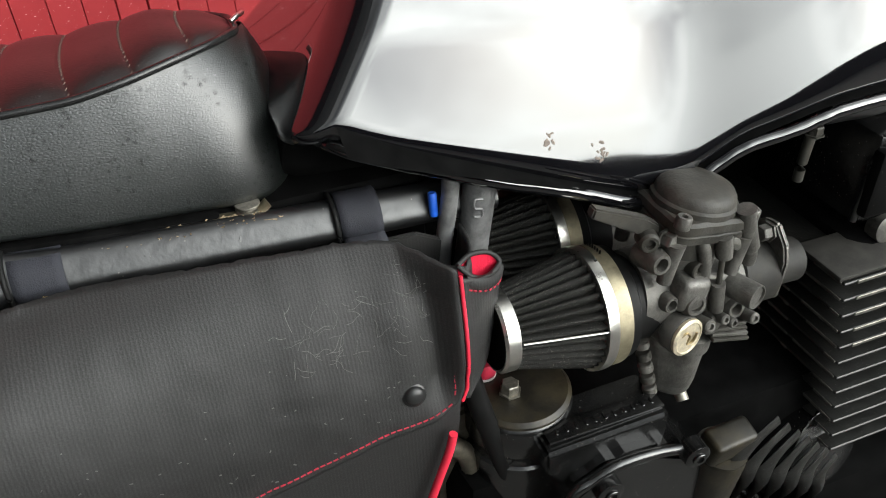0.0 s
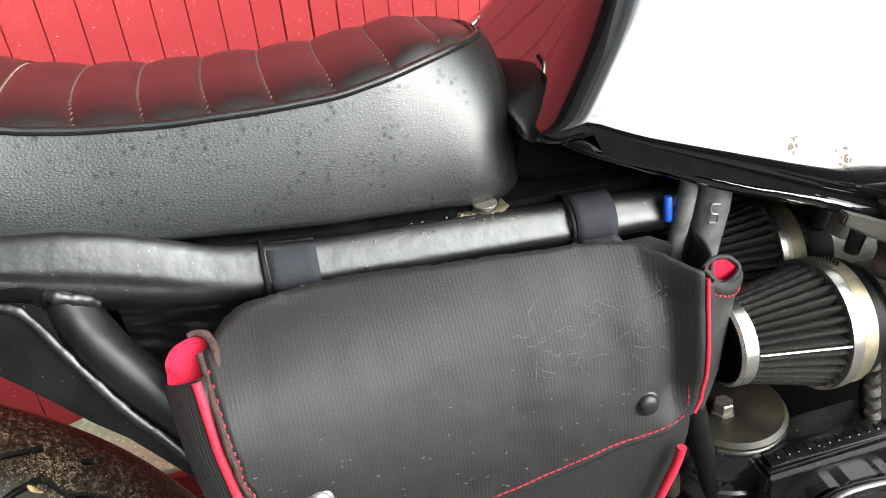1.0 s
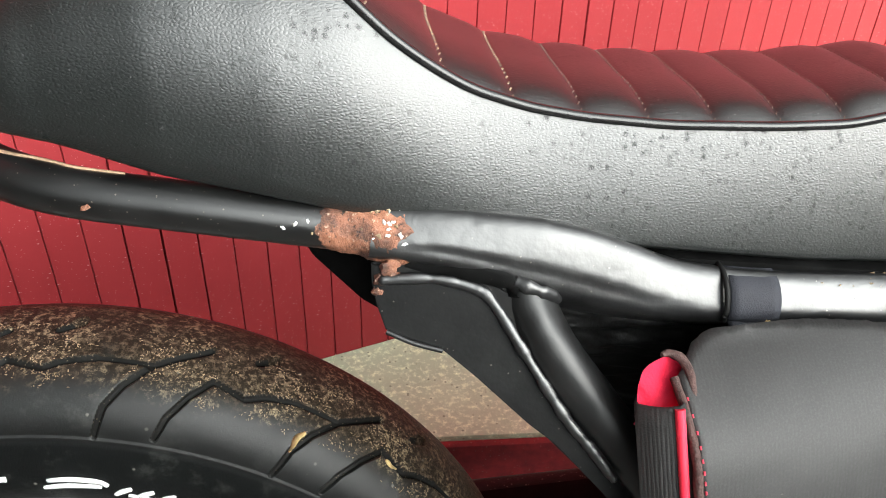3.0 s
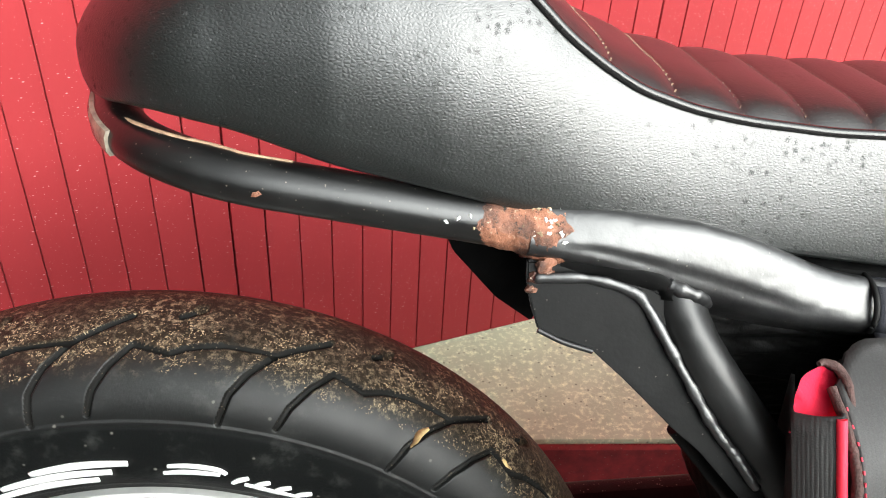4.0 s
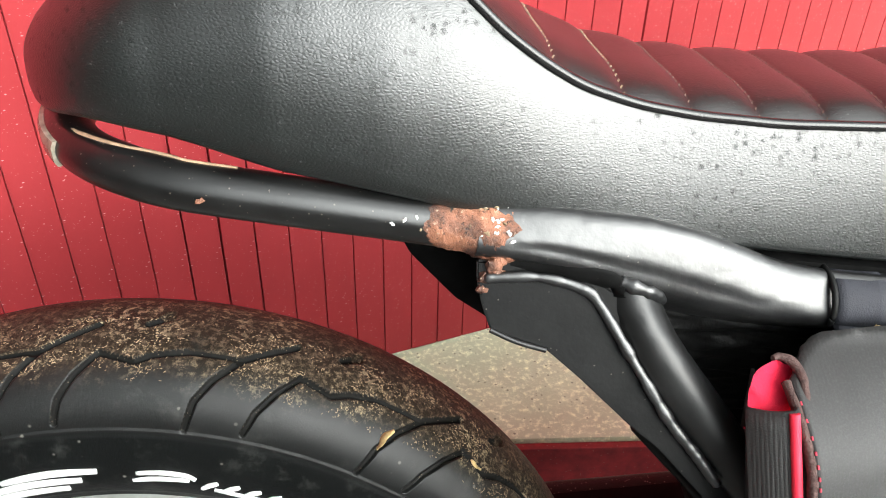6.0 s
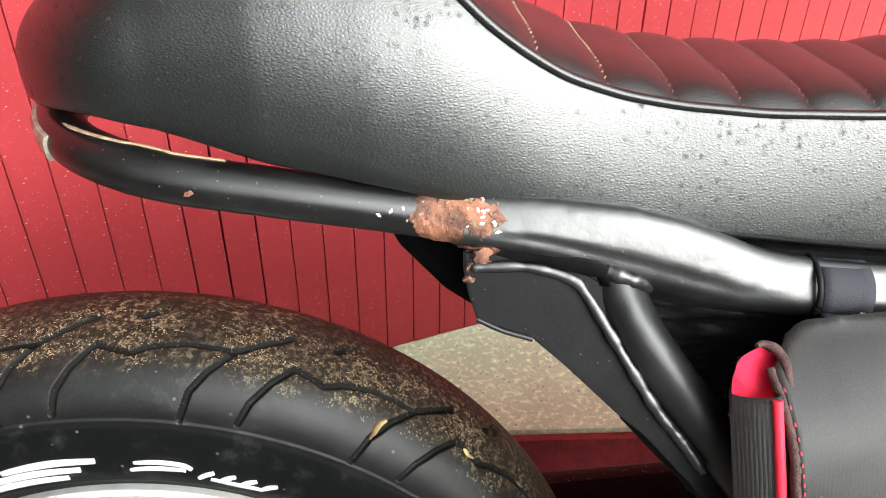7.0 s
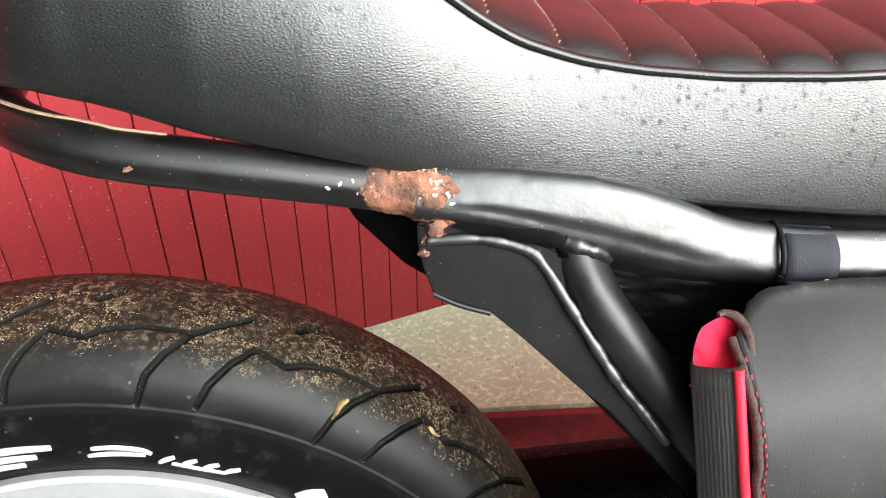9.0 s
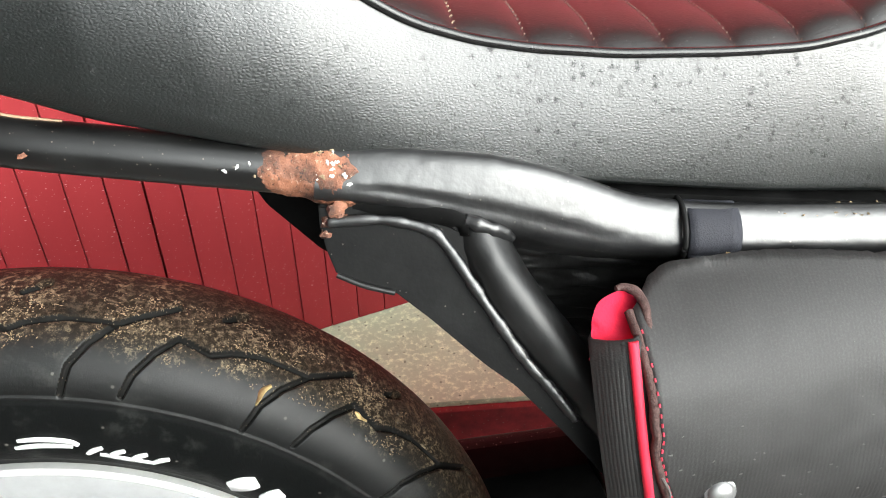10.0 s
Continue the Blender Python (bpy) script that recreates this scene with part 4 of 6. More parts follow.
part("cross_tube", tube("cross_tube", [(0.262, -0.085, 0.677), (0.262, 0.085, 0.677)], 0.012, M_FRAME, n=6), frame_thing)
part("top_tube", tube("top_tube", [(0.10, 0, 0.665), (0.30, 0, 0.70), (0.9, 0, 0.80)], 0.018, M_DARK, n=10), frame_thing)

# ---- motorcycle: tank ----
TX = [0.170, 0.196, 0.23, 0.317, 0.36, 0.400, 0.426, 0.467, 0.53, 0.594, 0.70, 0.80]
TZ = [0.770, 0.755, 0.739, 0.7055, 0.689, 0.6745, 0.681, 0.704, 0.718, 0.7215, 0.724, 0.73]


GRID = np.linspace(0.10, 0.90, 801)


def soften(values, sigma):
    """Gaussian smoothing over the 1 mm grid."""
    r = int(3 * sigma)
    k = np.exp(-0.5 * (np.arange(-r, r + 1) / sigma) ** 2)
    return np.convolve(np.pad(values, r, mode="edge"), k / k.sum(), mode="valid")


TANK_LOW = soften(np.interp(GRID, TX, TZ), 6)
TANK_REF = soften(np.interp(GRID, [0.17, 0.42, 0.47, 0.55, 0.80], [0.700, 0.672, 0.700, 0.745, 0.760]), 22)
TANK_W = soften(np.interp(GRID, [0.17, 0.20, 0.25, 0.32, 0.40, 0.50, 0.65, 0.80], [0.121, 0.122, 0.122, 0.121, 0.121, 0.127, 0.131, 0.131]), 30)


def tank_bottom(x):
    return lerp(x, GRID, TANK_LOW)


def tank_w(x):
    return lerp(x, GRID, TANK_W)


# side section: height above the belt line against share of the half-width
SEC_H = [-0.05, -0.03, -0.012, 0.0, 0.012, 0.045, 0.096, 0.130, 0.152, 0.166, 0.1725, 0.174]
SEC_Y = [0.990, 1.005, 1.010, 0.995, 0.960, 0.855, 0.660, 0.490, 0.335, 0.195, 0.08, 0.0]
SEC_GRID = np.linspace(-0.05, 0.174, 449)
SEC = soften(np.interp(SEC_GRID, SEC_H, SEC_Y), 14)
SEC = np.where(SEC_GRID > 0.155, np.interp(SEC_GRID, SEC_H, SEC_Y), SEC)


def tank_side_y(x, z):
    h = z - lerp(x, GRID, TANK_REF)
    return tank_w(x) * lerp(h, SEC_GRID, SEC)


def tank_row(s, n=44):
    """s: 0 at the sloping rear end, 1 far forward."""
    rowr = []
    for k in range(n):
        f = (k / (n - 1)) ** 1.25
        f = 0.35 * f + 0.65 * math.sin(f * math.pi / 2)
        zz = -0.012 + 0.186 * f
        rear = 0.197 + 0.46 * max(0.0, zz)
        x = rear + (0.80 - rear) * s
        lowz, top = tank_bottom(x) - 0.012, lerp(x, GRID, TANK_REF) + 0.174
        z = lowz + (top - lowz) * f
        fold = 1 - 0.09 * max(0.0, 1 - (z - lowz) / 0.015) ** 2
        rowr.append((x, tank_side_y(x, z) * fold, z))
    return [(x, -y, z) for x, y, z in rowr] + [(x, y, z) for x, y, z in reversed(rowr[:-1])]


def tank_mesh():
    rows = [tank_row(s) for s in np.linspace(0.0, 1, 90)]
    # rear end: a wide rounded corner, then a nearly flat panel
    rear = rows[0]
    ends = []
    for turn in (90, 78, 65, 52, 40, 28, 16, 7):
        ca, sa = math.cos(radians(turn)), math.sin(radians(turn))
        row = []
        for x, y, z in rear:
            r = 0.026 * min(1.0, abs(y) / 0.06)
            row.append((x - 0.026 * sa, math.copysign(max(0.0, abs(y) - r * (1 - ca)), y), z - 0.005 * sa))
        ends.append(row)
    half = [(x - 0.0264, y * 0.35, z - 0.005) for x, y, z in rear]
    flat = [(x - 0.0265, 0.0, z - 0.005) for x, y, z in rear]
    return grid_mesh("fuel_tank", [flat, half] + ends + rows, M_TANK, sharp=75)


tank = part("fuel_tank", tank_mesh(), bike, "mirror-gloss black painted fuel tank")
for side in (1, -1):
    low = [(x, -side * (tank_side_y(x, tank_bottom(x)) + 0.0010), tank_bottom(x) - 0.0145 + 0.0008 * math.sin(x * 60)) for x in np.arange(0.206, 0.80, 0.008)]
    low = [(0.186, -side * 0.070, tank_bottom(0.200) - 0.016), (0.194, -side * 0.088, tank_bottom(0.200) - 0.015)] + low
    part("tank_lip", tube("tank_lip", low, 0.0040, M_TANK, n=200, sides=16, tall=0.0046, rough=0.0005), tank, "rolled lower seam lip with thick paint")
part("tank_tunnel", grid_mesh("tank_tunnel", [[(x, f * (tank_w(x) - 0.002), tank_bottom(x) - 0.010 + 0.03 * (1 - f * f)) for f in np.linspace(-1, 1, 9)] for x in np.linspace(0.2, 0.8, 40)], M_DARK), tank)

# ---- saddle bag ----
bag = thing("saddle_bag", (0.11, -0.13, 0.42), "black canvas saddle bag with red piping strapped to the motorcycle", "bag")


def flap_y(x, z):
    top = lerp(x, [-0.03, 0.0, 0.06, 0.19, 0.222, 0.250], [-0.126, -0.110, -0.104, -0.104, -0.113, -0.150])
    f = max(0.0, (0.69 - z) / 0.10)
    f = 1 - math.exp(-lerp(x, [-0.02, 0.02, 0.06, 0.12, 0.20], [5.0, 4.1, 3.1, 2.3, 1.9]) * f)
    y = top + (lerp(x, [-0.02, 0.10], [-0.182, -0.172]) - top) * f
    y += 0.010 * math.exp(-(((x - 0.233) / 0.011) ** 2)) * lerp(z, [0.575, 0.60, 0.655, 0.675], [0.0, 1.0, 1.0, 0.0])
    return y - 0.0022 * noise.noise(Vector((x * 22, z * 26, 1))) - 0.0008 * noise.noise(Vector((x * 70, z * 70, 4)))


def flap_edge_top(x):
    return lerp(x, [-0.034, -0.026, -0.012, 0.004, 0.015, 0.19, 0.222, 0.238, 0.256], [0.685, 0.688, 0.691, 0.692, 0.692, 0.684, 0.683, 0.681, 0.6765])


def flap_point(u, v):
    """u along the bag, v from the top edge down to the hem."""
    hem = lerp(u, [0, 0.08, 0.2, 0.5, 0.75, 0.92, 1.0], [0.555, 0.545, 0.545, 0.555, 0.566, 0.571, 0.582])
    xl = lerp(v, [0, 0.15, 0.4, 0.5, 0.58, 1.0], [-0.0250, -0.0205, -0.0175, -0.0145, -0.0100, 0.0045])
    xr = lerp(v, [0, 0.2, 0.5, 0.75, 0.9, 1.0], [0.248, 0.2485, 0.248, 0.2475, 0.2465, 0.243])
    x = xl + (xr - xl) * u + 0.0012 * (1 - u) * noise.noise(Vector((v * 14, u * 3, 5)))
    zt = flap_edge_top(-0.034 + 0.290 * u) + 0.001 * noise.noise(Vector((u * 60, 0, 7)))
    z = zt + (hem - zt) * v
    r = 0.0
    return Vector((x, flap_y(x, z), z))


flap_rows = [[flap_point(u, v) for v in np.linspace(0, 1, 50)] for u in np.linspace(0, 1, 90)]
flap_me = grid_mesh("flap", flap_rows, M_CANVAS)
flap = part("flap", flap_me, bag, "black woven canvas flap with lint")
sol = flap.modifiers.new("thick", "SOLIDIFY")
sol.thickness, sol.offset = 0.0025, 1.0
left_pts = [flap_point(0.0, v) + Vector((-0.001, -0.0005, 0)) for v in np.linspace(0, 1, 20)]
right_pts = [flap_point(1.0, v) + Vector((0.0012, -0.0008, 0)) for v in np.linspace(0.04, 1, 20)]
part("piping", tube("piping", right_pts, 0.0013, M_REDPIPE, n=50, sides=8), flap, "red edge piping")
part("piping", tube("piping", [p + Vector((-0.0002, 0.0045, 0)) for p in left_pts[6:]], 0.0013, M_REDPIPE, n=50, sides=8), flap, "red edge piping")
part("hem_binding", tube("hem_binding", left_pts, 0.0022, M_HEM, n=90, sides=10, up=(0, -1, 0), tall=0.0030, rough=0.0005), flap)


def stitch_run(name, pts, mat, parent, step=0.0042, length=0.003, out=Vector((0, -0.0028, 0.0006))):
    total = sum((pts[i + 1] - pts[i]).length for i in range(len(pts) - 1))
    path = glide(pts, max(8, int(total / step)))
    bits = []
    for i in range(len(path) - 1):
        way = (path[i + 1] - path[i]).normalized()
        bits.append(block("s", (length, 0.0008, 0.0008), mat, Matrix.Translation(path[i] + out) @ way.to_track_quat("X", "Z").to_matrix().to_4x4(), 0.0))
    return part(name, merged(name, bits), parent, "red thread stitching")


stitch_run("stitching", [flap_point(u, 0.955) for u in np.linspace(0.02, 0.98, 24)], M_REDTHREAD, flap)
stitch_run("stitching", [flap_point(0.975, v) for v in np.linspace(0.1, 0.94, 12)], M_REDTHREAD, flap)
stitch_run("stitching", [flap_point(0.004, v) + Vector((0, -0.0012, 0)) for v in np.linspace(0.03, 0.95, 14)], M_REDTHREAD, flap, 0.0046, 0.0018)


def edge_x(z):
    return lerp(z, [0.40, 0.55, 0.61, 0.625, 0.65, 0.683], [0.022, -0.007, -0.0190, -0.0220, -0.0255, -0.0285])


def edge_y(z):
    return lerp(z, [0.40, 0.56, 0.62, 0.65, 0.683], [-0.176, -0.180, -0.1795, -0.170, -0.153])


def body_rows():
    """The pouch below the flap: the ribbed rear end folded in two, the front, then the fore end back to the frame."""
    rows = []
    for z in np.linspace(0.683, 0.40, 34):
        xl, yl = edge_x(z), edge_y(z)
        xr = lerp(z, [0.40, 0.47, 0.55, 0.58, 0.67], [0.205, 0.214, 0.240, 0.244, 0.256])
        yb, n = -0.104, 24
        fold = Vector((xl - 0.0160, yl + 0.0085, z - 0.0060))
        back = Vector((xl + 0.0060, yb, z - 0.020))
        corner = Vector((xl, yl, z))
        side_l = [back.lerp(fold, k / 10) for k in range(10)]
        for k in range(43):
            q = fold.lerp(corner, k / 42)
            side_l.append(q + Vector((-0.3, -0.9, 0)) * (0.0001 * math.cos(k * math.pi / 2) * min(1.0, (0.683 - z) / 0.012) + 0.0016 * math.sin(k / 42 * math.pi)))
        front = []
        for k in range(1, n + 1):
            x = xl + (xr - xl) * k / n
            behind = min(-0.104, flap_y(x, max(z, 0.556)) + 0.007)
            w = math.exp(-(((x - xl) / 0.010) ** 2))
            front.append(Vector((x, behind + (yl - behind) * w, z - 0.012 * (1 - w) * max(0.0, (z - 0.64) / 0.043))))
        y0 = front[-1].y
        side_r = [Vector((xr + 0.012 * k / 5 + 0.004 * math.sin(k / 5 * math.pi), y0 + (yb - y0) * k / 5, front[-1].z)) for k in range(1, 6)]
        rows.append(side_l + front + side_r)
    return rows


pouch = part("pouch", grid_mesh("pouch", body_rows(), M_CANVAS, sharp=60), bag, "black canvas pouch below the flap")
sol2 = pouch.modifiers.new("thick", "SOLIDIFY")
sol2.thickness, sol2.offset = 0.002, 1.0
part("back_panel", sheet("back_panel", [(0.020, 0.41), (0.21, 0.41), (0.262, 0.66), (0.24, 0.672), (0.004, 0.676), (-0.021, 0.648)], 0.004, M_CANVAS, pose(0, -0.103, 0)), bag)
zz = np.linspace(0.683, 0.42, 18)
part("piping", tube("piping", [(edge_x(z) - 0.0006, edge_y(z) - 0.0022, z) for z in zz], 0.0024, M_REDPIPE, n=60, sides=10), pouch, "red corner piping")
part("piping", tube("piping", [(lerp(z, [0.40, 0.47, 0.55, 0.58, 0.67], [0.205, 0.214, 0.240, 0.244, 0.256]) - 0.006, -0.172, z) for z in np.linspace(0.56, 0.42, 10)], 0.0030, M_REDPIPE, n=40, sides=10), pouch, "red corner piping")


# red lining seen in the open mouth at both ends
def lining(pts_a, pts_b, name, label):
    a, b = glide(pts_a, 24), glide(pts_b, 24)
    rows = []
    for i in range(24):
        row = []
        for k in range(10):
            f = k / 9
            p = a[i].lerp(b[i], f)
            p = p + Vector((0.0012 * noise.noise(p * 160), 0.0030 * noise.noise(p * 120), -0.006 * math.sin(math.pi * f) * (1 - i / 23)))
            row.append(p)
        rows.append(row)
    return part(name, grid_mesh(name, rows, M_REDCLOTH), bag, label)


lining([(-0.0440, -0.1435, 0.6765), (-0.0435, -0.1385, 0.6850), (-0.0390, -0.1330, 0.6905), (-0.0325, -0.1300, 0.6915), (-0.0260, -0.1260, 0.6885)], [(-0.0270, -0.1500, 0.6770), (-0.0225, -0.1440, 0.6770), (-0.0195, -0.1360, 0.6790), (-0.0185, -0.1300, 0.6815), (-0.0200, -0.1250, 0.6850)], "lining", "bright red cloth lining in the open mouth")
part("hem_binding", tube("hem_binding", [(-0.0310, -0.1292, 0.6925), (-0.0270, -0.1275, 0.6922), (-0.0215, -0.1300, 0.6907), (-0.0188, -0.1370, 0.6870), (-0.0187, -0.1440, 0.6810), (-0.0178, -0.1520, 0.6715)], lambda t: 0.0012 + 0.0010 * min(1.0, 3 * t), M_HEM, n=50, sides=10, rough=0.0004), flap)
MOUTH_HEM = [(-0.0445, -0.1455, 0.6735), (-0.0405, -0.1490, 0.6755), (-0.0350, -0.1525, 0.6780), (-0.0290, -0.1550, 0.6800)]
part("rolled_hem", tube("rolled_hem", MOUTH_HEM, 0.0014, M_CANVAS, n=16, sides=10, tall=0.0034), pouch, "thick rolled hem")
stitch_run("stitching", [Vector(p) + Vector((0.0004, -0.0022, -0.0062)) for p in MOUTH_HEM], M_REDTHREAD, pouch, 0.0034, 0.0022, Vector((-0.0006, -0.0004, 0)))
# end gusset of the flap: a tapering side panel, its hemmed mouth open at the top
LOOP = [(0.2505, -0.1475, 0.6745), (0.262, -0.139, 0.673), (0.276, -0.134, 0.667), (0.2825, -0.136, 0.659), (0.271, -0.1445, 0.658), (0.259, -0.1495, 0.665)]


def mouth_lining():
    ring = glide(LOOP + [LOOP[0]], 40)
    mid = sum(ring, Vector()) / len(ring)
    rows = []
    for k, drop in ((1.0, 0.0), (0.95, 0.006), (0.88, 0.016), (0.7, 0.026), (0.3, 0.030), (0.02, 0.032)):
        rows.append([mid + (p - mid) * (k + 0.05 * noise.noise(p * 300 + Vector((0, 0, k * 9)))) - Vector((0, 0, drop)) for p in ring[:-1]])
    return grid_mesh("lining", rows, M_REDCLOTH, close_v=True, sharp=80)


part("lining", mouth_lining(), bag, "bright red cloth lining in the open mouth")
part("rolled_edge", tube("rolled_edge", LOOP + [LOOP[0]], 0.0016, M_CANVAS, n=60, sides=8), bag)
gus_r = glide([(0.2835, -0.136, 0.655), (0.2815, -0.1365, 0.640), (0.277, -0.140, 0.620), (0.268, -0.149, 0.595), (0.250, -0.166, 0.582)], 30)
gus_l = [flap_point(1.0, v) for v in np.linspace(0.06, 0.98, 30)]


def gusset_rows():
    rows = []
    for i in range(30):
        a, b2 = gus_l[i], gus_r[i]
        rows.append([a.lerp(b2, f) + Vector((0.0, -0.004 * math.sin(math.pi * f) * (1 - i / 30) + 0.0012 * noise.noise(Vector((f * 6, i * 0.3, 2))), 0)) for f in np.linspace(0, 1, 10)])
    return rows


end_panel = part("end_panel", grid_mesh("end_panel", gusset_rows(), M_CANVAS, sharp=80), bag, "tapering black canvas end panel")
so3 = end_panel.modifiers.new("thick", "SOLIDIFY")
so3.thickness, so3.offset = 0.0022, 0.0
HEM_LINE = [(0.2525, -0.1520, 0.6645), (0.260, -0.1520, 0.6605), (0.270, -0.1480, 0.6555), (0.279, -0.1410, 0.6530), (0.283, -0.136, 0.6550)]
part("rolled_hem", tube("rolled_hem", HEM_LINE, 0.0026, M_CANVAS, n=24, sides=10, tall=0.0048), end_panel, "thick rolled hem")
stitch_run("stitching", [Vector(p) + Vector((0.0, -0.0002, -0.0035)) for p in HEM_LINE], M_REDTHREAD, end_panel, 0.0034, 0.0022)
for x, z, mat, lab in ((0.214, 0.5955, M_SNAP, "black domed snap"), (0.016, 0.6055, M_SNAPW, "worn silver snap")):
    y = flap_y(x, z) - 0.003
    part("snap", lathe("snap", [(0.0082, 0), (0.0078, 0.0012), (0.0066, 0.0018), (0.0062, 0.0028), (0.0045, 0.0042), (0.002, 0.0047), (0.0001, 0.0048)], mat, (x, y + 0.001, z), (0.0, -1, 0.35), 28), flap, lab)


def strap(x0, x1, dz):
    """A webbing band round the rail, its ends running down behind the flap."""
    rows = []
    for x in np.linspace(x0, x1, 6):
        zc = smoothed(lambda q: lerp(q, [p[0] for p in RAIL], [p[2] for p in RAIL]), x) + dz
        loop = [(-0.106, zc - 0.006)]
        for a in np.linspace(200, -10, 26):
            loop.append((-0.081 + 0.0158 * math.cos(radians(a)), zc + 0.0158 * math.sin(radians(a))))
        loop.append((-0.064, zc - 0.03))
        rows.append([(x, y, z) for y, z in loop])
    me = grid_mesh("strap", rows, M_WEB, sharp=80)
    ob = part("strap", me, bag, "dark webbing strap looped over the rail")
    s = ob.modifiers.new("thick", "SOLIDIFY")
    s.thickness, s.offset = 0.0022, 0.0
    return ob


strap(0.015, 0.042, 0.0)
strap(0.196, 0.222, 0.001)

# ---- rear wheel ----
LEAN_DEG = 5.0
AX, AZ = -0.3772, 0.2999
WHEEL = Matrix.Translation((0, 0, 0.72)) @ Matrix.Rotation(-radians(LEAN_DEG), 4, "X") @ Matrix.Translation((AX, 0, AZ - 0.72))
R_CROWN, R_SHOULDER, W_SHOULDER = 0.3265, 0.2865, 0.0545
LONG = [(0.0, 0.02), (0.0035, 0.30), (0.012, 0.50), (0.026, 0.70), (0.054, 0.93)]
SHORT = [(0.0345, 0.06), (0.0385, 0.28), (0.047, 0.48), (0.0585, 0.66), (0.078, 0.585), (0.088, 0.65), (0.106, 0.70), (0.136, 0.70)]
CRN = [(0.080, 0.93), (0.098, 1.06)]
GP = 0.110


ARC = 0.076


def groove_grid(s, v):
    """Groove depth for arrays of metres round the tyre and 0 (shoulder) to 1 (crown)."""
    s, v = np.asarray(s, float), np.asarray(v, float)
    best = np.ones(np.broadcast(s, v).shape)
    base = np.floor(s / GP)
    for k in (-2, -1, 0):
        for line in (LONG, SHORT, CRN):
            for (a0, b0), (a1, b1) in zip(line[:-1], line[1:]):
                px, py = s - ((base + k + 1) * GP + 0.020 + a0), (v - b0) * ARC
                dx, dy = a1 - a0, (b1 - b0) * ARC
                t = np.clip((px * dx + py * dy) / (dx * dx + dy * dy), 0.0, 1.0)
                best = np.minimum(best, np.hypot(px - t * dx, py - t * dy))
    return 0.0042 * np.clip((0.0022 - best) / 0.0009, 0.0, 1.0)


def tyre_profile(v):
    """v 0..1 shoulder to crown; returns y, r."""
    a = v * math.pi / 2
    return -W_SHOULDER * math.cos(a) ** 0.92, R_SHOULDER + (R_CROWN - R_SHOULDER) * math.sin(a) ** 0.95


def tyre_mesh():
    fine0, fine1 = radians(28), radians(138)
    fine = np.linspace(fine0, fine1, 1000)
    angles = list(fine) + list(np.linspace(fine1, fine0 + 2 * math.pi, 120))[1:-1]
    steps = np.linspace(0.0, 1.0, 110)
    deep = groove_grid(-fine[:, None] * 0.30, steps[None, :])
    face = [tyre_profile(v) for v in steps]
    far = [(-y, r) for y, r in (tyre_profile(v) for v in np.linspace(0.96, 0.0, 16))]
    side = [(-0.0435, 0.2235), (-0.0475, 0.2300), (-0.0500, 0.2330), (-0.0525, 0.236), (-0.0560, 0.248), (-0.0575, 0.262), (-0.0572, 0.274), (-0.0560, 0.2815), (-0.0553, 0.2838), (-0.0555, 0.2846), (-0.0554, 0.2856)]
    rows = []
    for i, a in enumerate(angles):
        pr = list(side)
        for j, (y, r) in enumerate(face):
            d = deep[i, j] if i < len(fine) else 0.0
            pr.append((y * (1 - d / 0.11), r - d * (0.35 + 0.65 * steps[j])))
        pr += far + [(-y, r) for y, r in reversed(side)]
        rows.append([(r * math.cos(a), y, r * math.sin(a)) for y, r in pr])
    nu, nv = len(rows), len(rows[0])
    faces, inside = [], []
    for i in range(nu):
        for j in range(nv - 1):
            faces.append((i * nv + j, i * nv + j + 1, (i + 1) % nu * nv + j + 1, (i + 1) % nu * nv + j))
            jj = j - len(side)
            inside.append(1 if i < len(fine) - 1 and 0 <= jj < 109 and deep[i, jj] > 0.0018 else 0)
    me = mesh_of("tyre", [p for r in rows for p in r], faces, M_TYRE)
    me.materials.append(M_GROOVE)
    me.polygons.foreach_set("material_index", inside)
    return me


def wheel_part(name, me, label="", parent=None):
    ob = new(name, me)
    ob.parent = parent or tyre
    return tagged(ob, label)


tyre = new("rear_tyre", tyre_mesh())
tyre.parent = bike
tyre.matrix_world = WHEEL
tagged(tyre, "dusty black grooved rubber tyre")
wheel_part("rim", lathe("rim", [(0.19, 0.0475), (0.2135, 0.0475), (0.2165, 0.0455), (0.2165, -0.0455), (0.2135, -0.0475), (0.19, -0.047), (0.185, -0.03), (0.182, 0), (0.185, 0.03)], M_RIM, (0, 0, 0), (0, 1, 0), 96, ring=True), "grey painted rim")
wheel_part("rim_lip", lathe("rim_lip", [(0.2185, -0.0490), (0.2195, -0.0505), (0.2220, -0.0505), (0.2232, -0.0485), (0.2225, -0.040), (0.2185, -0.040)], M_RIMLIP, (0, 0, 0), (0, 1, 0), 128, ring=True), "pale polished rim lip")
wheel_part("hub", lathe("hub", [(0.02, -0.09), (0.03, -0.085), (0.05, -0.06), (0.06, -0.03), (0.06, 0.03), (0.05, 0.06), (0.02, 0.09)], M_RIM, (0, 0, 0), (0, 1, 0), 32))
for k in range(6):
    a = radians(60 * k + 20)
    wheel_part("spoke", tube("spoke", [(0.05 * math.cos(a), -0.01, 0.05 * math.sin(a)), (0.12 * math.cos(a), -0.008, 0.12 * math.sin(a)), (0.19 * math.cos(a), -0.01, 0.19 * math.sin(a))], 0.012, M_RIM, n=8, sides=10, up=(0, 1, 0)))


